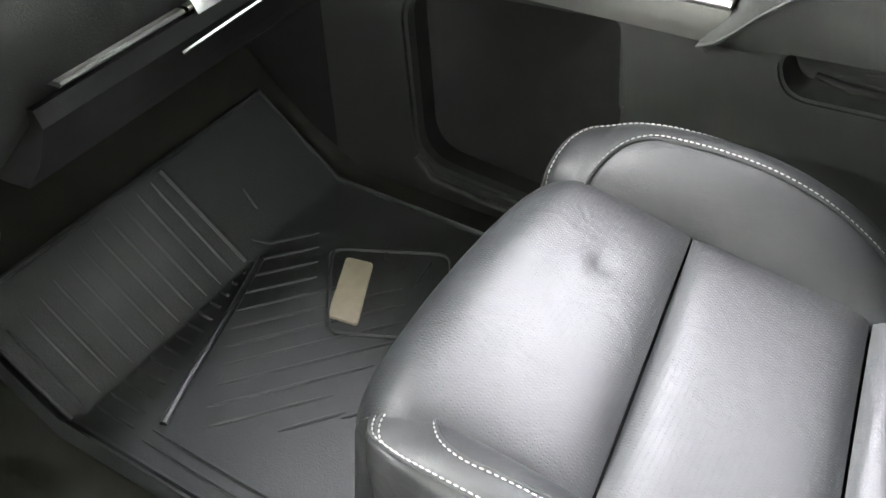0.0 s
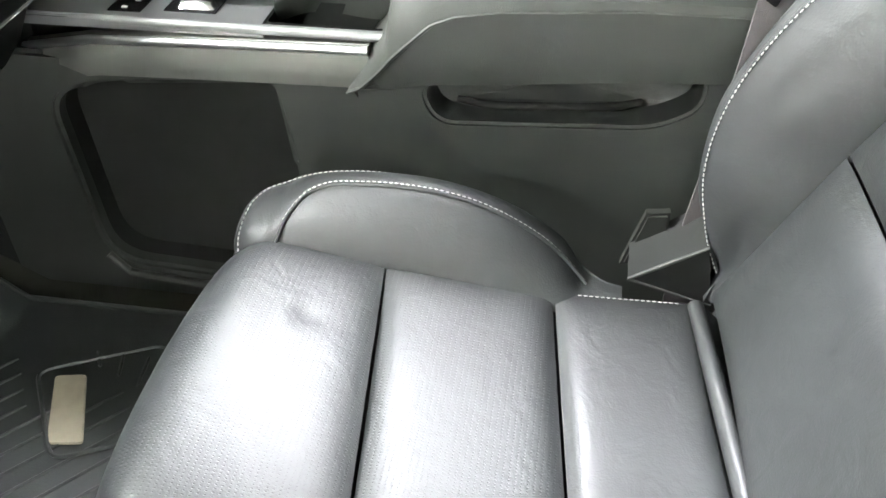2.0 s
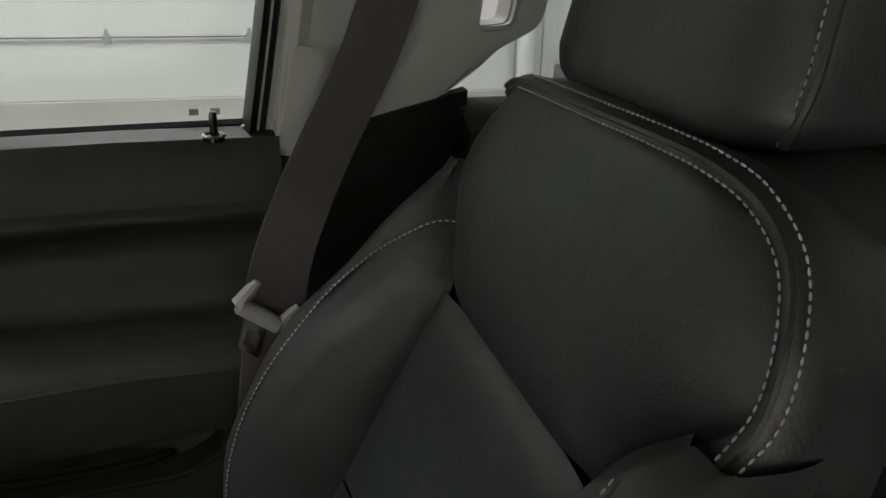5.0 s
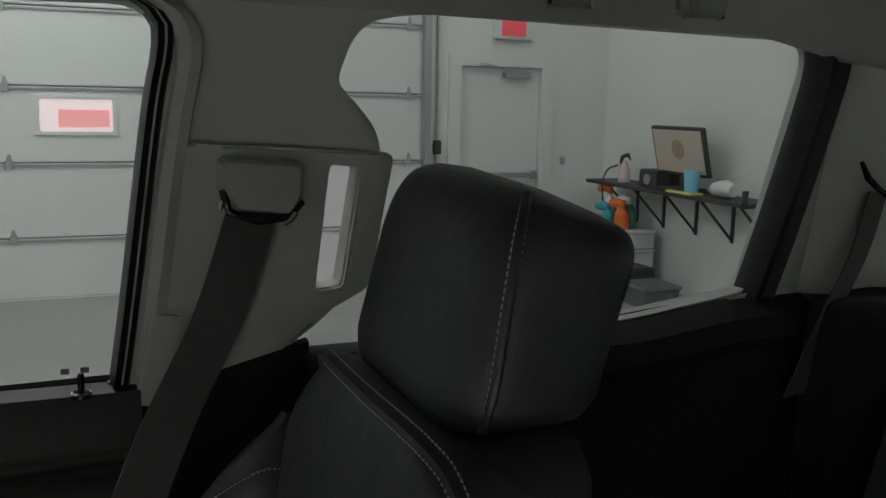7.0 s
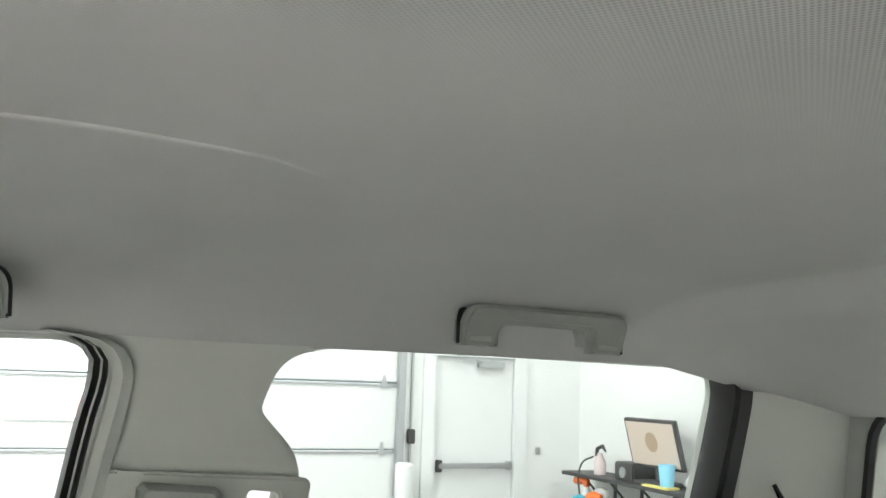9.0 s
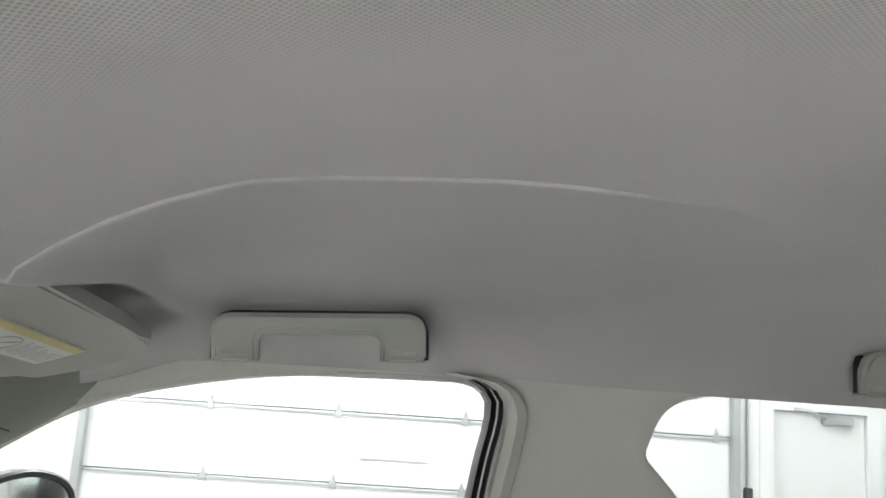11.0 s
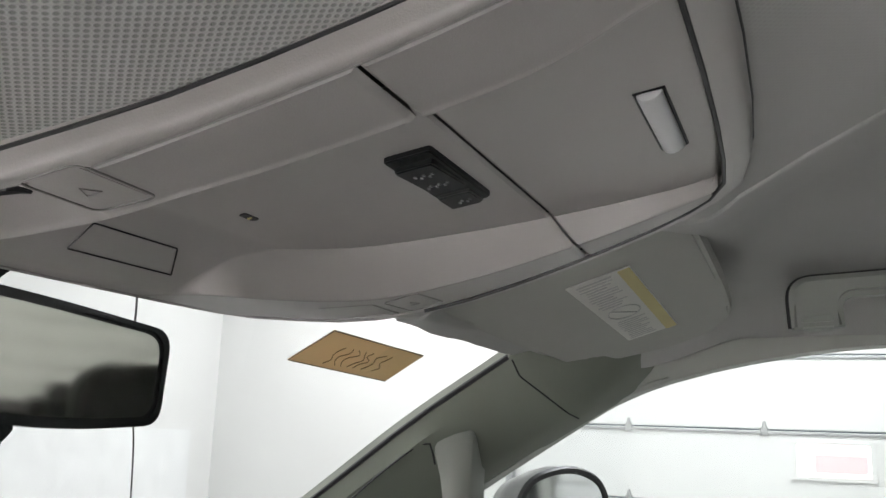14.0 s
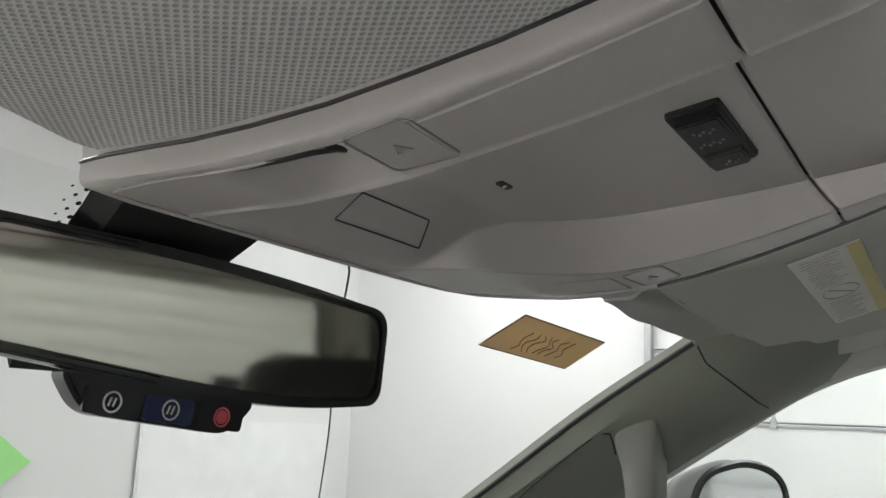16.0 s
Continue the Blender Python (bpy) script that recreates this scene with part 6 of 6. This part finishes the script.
part("closer", box((WX - 0.05, -4.42, 1.90), (WX + 0.02, -4.12, 1.97), 0.01), STEEL, exit_door)
part("closer_arm", tube([(WX - 0.04, -4.15, 1.95), (WX - 0.16, -4.0, 2.0), (WX - 0.03, -3.85, 2.03)], 0.012, 6), STEEL, exit_door)

sign = thing("exit_sign", "white exit sign box with a red panel", "exit sign")
part("sign_box", box((WX - 0.07, -4.42, 2.28), (WX, -3.98, 2.52), 0.012), DOOR_PAINT, sign)
part("sign_panel", box((WX - 0.076, -4.33, 2.31), (WX - 0.069, -4.06, 2.50), 0.004), glowing("red_sign", (0.85, 0.10, 0.14), 0.8), sign, "red lit sign panel")
lockbox = thing("wall_switch", "small dark switch box on a conduit", "switch box")
part("conduit", tube([(WX - 0.02, -3.40, 0.6), (WX - 0.02, -3.40, 3.3)], 0.014, 8), STEEL, lockbox)
part("switch_body", box((WX - 0.07, -3.435, 1.13), (WX - 0.005, -3.365, 1.27), 0.008), DARK_METAL, lockbox)
bollard = thing("post_cover", "white padded post beside the overhead door", "post")
part("post", tube([(WX - 0.16, -3.30, GROUND), (WX - 0.16, -3.30, 0.93), (WX - 0.16, -3.30, 0.955)], [0.09, 0.09, 0.07], 18), DOOR_PAINT, bollard)
knob = thing("wall_plate", "tiny dark plate on the wall", "wall plate")
part("plate_body", box((WX - 0.012, -4.87, 1.02), (WX, -4.81, 1.10), 0.004), STEEL, knob)

# wall shelf with things on it
shelf = thing("wall_shelf", "dark wall shelf on slanted metal brackets", "shelf")
part("shelf_board", box((5.45, WY0, 0.86), (7.85, WY0 + 0.42, 0.895), 0.005), DARK_METAL, shelf)
for bx in (5.55, 6.05, 6.55, 7.05, 7.5):
    br = part("bracket", box((bx - 0.015, WY0, 0.48), (bx + 0.015, WY0 + 0.02, 0.86)), DARK_METAL, shelf)
    part("brace", tube([(bx, WY0 + 0.01, 0.50), (bx, WY0 + 0.36, 0.855)], 0.012, 6), DARK_METAL, br)
part("end_upright", box((5.45, WY0 + 0.38, 0.86), (5.48, WY0 + 0.42, 1.0)), DARK_METAL, shelf)
monitor = thing("monitor", "dark framed computer screen with a tan picture", "monitor")
MR = Matrix.Rotation(radians(-14), 3, "X")


def on_mon(a, b, d):
    return Vector((6.50, WY0 + 0.22, 1.06)) + MR @ Vector((a, -d + 0.02, b))


part("screen_frame", plate([(-0.37, -0.02), (-0.37, 0.42), (0.37, 0.42), (0.37, -0.02)], [], lambda a, b, d: on_mon(a, b, d), 0.04, 0.006), DARK_METAL, monitor)
part("screen_panel", plate([(-0.345, 0.01), (-0.345, 0.395), (0.345, 0.395), (0.345, 0.01)], [], lambda a, b, d: on_mon(a, b, d - 0.004), 0.003), glowing("tan_screen", (0.42, 0.35, 0.30), 0.5), monitor, "tan glowing screen")
part("screen_spot", plate([(0.09 * math.cos(k * math.pi / 8), 0.22 + 0.09 * math.sin(k * math.pi / 8)) for k in range(16)], [], lambda a, b, d: on_mon(a, b, d - 0.006), 0.002), glowing("brown_spot", (0.30, 0.22, 0.15), 0.4), monitor)
part("monitor_foot", box((6.30, WY0 + 0.10, 0.895), (6.70, WY0 + 0.36, 0.93), 0.01), DARK_METAL, monitor)
part("monitor_neck", box((6.44, WY0 + 0.16, 0.92), (6.56, WY0 + 0.22, 1.10), 0.01), DARK_METAL, monitor)
box_thing = thing("black_device", "small black electronic box on the shelf", "device")
part("case", box((6.72, WY0 + 0.08, 0.895), (7.02, WY0 + 0.34, 1.06), 0.012), DARK_METAL, box_thing)
part("dial", tube([(6.87, WY0 + 0.34, 0.97), (6.87, WY0 + 0.355, 0.97)], 0.05, 14), STEEL, box_thing)
cup = thing("blue_cup", "light blue paper cup on the shelf", "cup")
part("cup_body", tube([(6.22, WY0 + 0.34, 0.896), (6.22, WY0 + 0.34, 1.09), (6.22, WY0 + 0.34, 1.10)], [0.055, 0.072, 0.068], 18), material("light_blue_cup", (0.22, 0.52, 0.70), 0.5), cup)
papers = thing("yellow_papers", "yellow papers lying on the shelf", "papers")
part("sheets", box((6.12, WY0 + 0.28, 0.896), (6.48, WY0 + 0.42, 0.915), 0.003), material("yellow_paper", (0.70, 0.62, 0.22), 0.8), papers)
roll = thing("white_roll", "crumpled white cloth roll on the shelf", "cloth")
part("roll_body", tube([(5.78, WY0 + 0.25, 0.965), (5.88, WY0 + 0.25, 0.975), (6.02, WY0 + 0.25, 0.96)], [0.05, 0.075, 0.055], 12), DOOR_PAINT, roll)
spray = thing("spray_bottle", "white bottle with dark trigger on the shelf", "bottle")
part("bottle", tube([(7.42, WY0 + 0.24, 0.896), (7.42, WY0 + 0.24, 1.02), (7.42, WY0 + 0.24, 1.07), (7.42, WY0 + 0.24, 1.10)], [0.06, 0.06, 0.03, 0.025], 14), material("pinkish_bottle", (0.62, 0.52, 0.52), 0.4), spray)
part("trigger", tube([(7.46, WY0 + 0.26, 1.07), (7.45, WY0 + 0.25, 1.14), (7.36, WY0 + 0.25, 1.17), (7.30, WY0 + 0.25, 1.12)], [0.012, 0.022, 0.02, 0.008], 8), DARK_METAL, spray)
part("hose", tube(curve_pts([(7.48, WY0 + 0.28, 1.06), (7.58, WY0 + 0.34, 1.0), (7.56, WY0 + 0.40, 0.86), (7.50, WY0 + 0.42, 0.70)], 16), 0.01, 6), DARK_METAL, spray)

for ob in (shelf, monitor, box_thing, cup, papers, roll, spray):
    ob.location.x -= 0.2

# drawer tower with bottles, boxes beside it
tower = thing("drawer_tower", "translucent white plastic drawer tower full of supplies", "drawers")
DX0, DX1, DY0, DY1 = 6.82, 7.55, WY0 + 0.10, WY0 + 0.52
FROST = material("frosted_plastic", (0.62, 0.65, 0.68), 0.35)
WHITE_P = material("white_plastic", (0.74, 0.74, 0.74), 0.4)
for k in range(3):
    zb = GROUND + 0.03 + 0.185 * k
    d = part("drawer", box((DX0 + 0.02, DY0, zb), (DX1 - 0.02, DY1, zb + 0.155), 0.012), FROST, tower)
    part("drawer_rim", box((DX0, DY0, zb + 0.155), (DX1, DY1 + 0.01, zb + 0.178), 0.006), WHITE_P, d)
    for k2, (c, xx) in enumerate(((( 0.70, 0.20, 0.16), 0.15), ((0.75, 0.62, 0.15), 0.33), ((0.25, 0.40, 0.60), 0.52))):
        if (k + k2) % 3 != 1:
            part("contents", box((DX0 + xx, DY1, zb + 0.03), (DX0 + xx + 0.13, DY1 + 0.004, zb + 0.11), 0.002), material("drawer_contents", [0.5 + 0.4 * q for q in c], 0.5), d)
for px in (DX0, DX1 - 0.025):
    part("corner_post", box((px, DY1 - 0.02, GROUND), (px + 0.025, DY1 + 0.012, 0.45), 0.004), WHITE_P, tower)
ORANGE = material("orange_plastic", (0.75, 0.16, 0.03), 0.4)
TEAL = material("teal_liquid", (0.06, 0.35, 0.45), 0.3)
TOP = GROUND + 0.03 + 0.185 * 3


def bottle(x, y, body_mat, cap_mat, h, label):
    b = thing("cleaning_bottle", label, "bottle", "bottles on the drawer tower", place=(x, y, TOP))
    part("bottle", tube([(x, y, TOP), (x, y, TOP + h * 0.6), (x, y, TOP + h * 0.75), (x, y, TOP + h * 0.85)], [0.07, 0.072, 0.04, 0.025], 14), body_mat, b)
    part("sprayer", tube([(x, y, TOP + h * 0.85), (x, y, TOP + h), (x + 0.07, y + 0.02, TOP + h * 1.02), (x + 0.15, y + 0.03, TOP + h * 0.97)], [0.028, 0.04, 0.05, 0.035], 10), cap_mat, b)
    return b


bottle(7.30, DY0 + 0.24, WHITE_P, ORANGE, 0.36, "white spray bottle with an orange sprayer")
bottle(7.18, DY0 + 0.33, TEAL, TEAL, 0.19, "teal cleaning bottle lying on the tower")
bottle(6.98, DY0 + 0.30, ORANGE, ORANGE, 0.24, "orange spray bottle on the drawer tower")
bottle(7.06, DY0 + 0.16, material("green_bottle", (0.12, 0.26, 0.2), 0.4), WHITE_P, 0.27, "dark green bottle with a white cap")
crate = thing("black_crate", "black plastic crate on the floor", "crate")
part("crate_body", box((6.45, WY0 + 0.35, GROUND), (6.75, WY0 + 0.75, 0.17), 0.015), DARK_METAL, crate)
bin2 = thing("grey_tote", "dark grey plastic tote on the floor", "tote")
part("tote_body", loft([[Vector((6.28 + sx * w, WY0 + 0.55 + sy * w * 0.8, z)) for sx, sy in ((-1, -1), (1, -1), (1, 1), (-1, 1))] for z, w in ((GROUND, 0.2), (0.04, 0.23), (0.06, 0.25), (0.08, 0.24))]), material("grey_tote_plastic", (0.14, 0.15, 0.16), 0.5), bin2)
rag = thing("dark_cloth", "dark crumpled cloth on the floor by the wall", "cloth")
part("cloth_heap", grid(14, 10, lambda u, v: Vector((7.60 + 0.32 * u, -4.84 + 0.34 * v, GROUND + 0.11 * math.sin(math.pi * u) * math.sin(math.pi * v) * (1 + 0.3 * math.sin(9 * u + 5 * v))))), DARK_METAL, rag)
rag2 = thing("tan_cloth", "small tan cloth on the floor", "cloth")
part("cloth_heap", grid(10, 8, lambda u, v: Vector((7.38 + 0.16 * u, -4.98 + 0.2 * v, GROUND + 0.14 * math.sin(math.pi * u) * math.sin(math.pi * v)))), material("tan_cloth", (0.55, 0.38, 0.20), 0.9), rag2)

# slatted shutter behind the truck
shutter = thing("roller_shutter", "pale slatted roller shutter door", "roller door")
for k in range(24):
    zb = GROUND + 0.15 * k
    part("slat", loft([[Vector((x, WY0 + dy, zb + dz)) for dy, dz in ((0.0, 0.0), (0.035, 0.012), (0.045, 0.07), (0.035, 0.13), (0.0, 0.144))] for x in (-3.4, 4.6)]), DOOR_PAINT, shutter)

# front wall details
panel = thing("wall_panel", "glossy white sheet panel leaning on the wall", "panel")
part("sheet", box((4.95, WY1 - 0.06, 0.2), (7.55, WY1 - 0.02, 1.52), 0.01), material("glossy_white", (0.82, 0.84, 0.84), 0.12), panel)
poster = thing("green_board", "bright green board on the wall", "board")
part("board", plate([(3.0, 0.75), (3.0, 1.55), (3.55, 1.45), (3.95, 1.17), (3.5, 0.85)], [], lambda x, z, d: Vector((x, WY1 - 0.03 + d, z)), 0.02), material("green_board", (0.35, 0.75, 0.28), 0.6), poster)
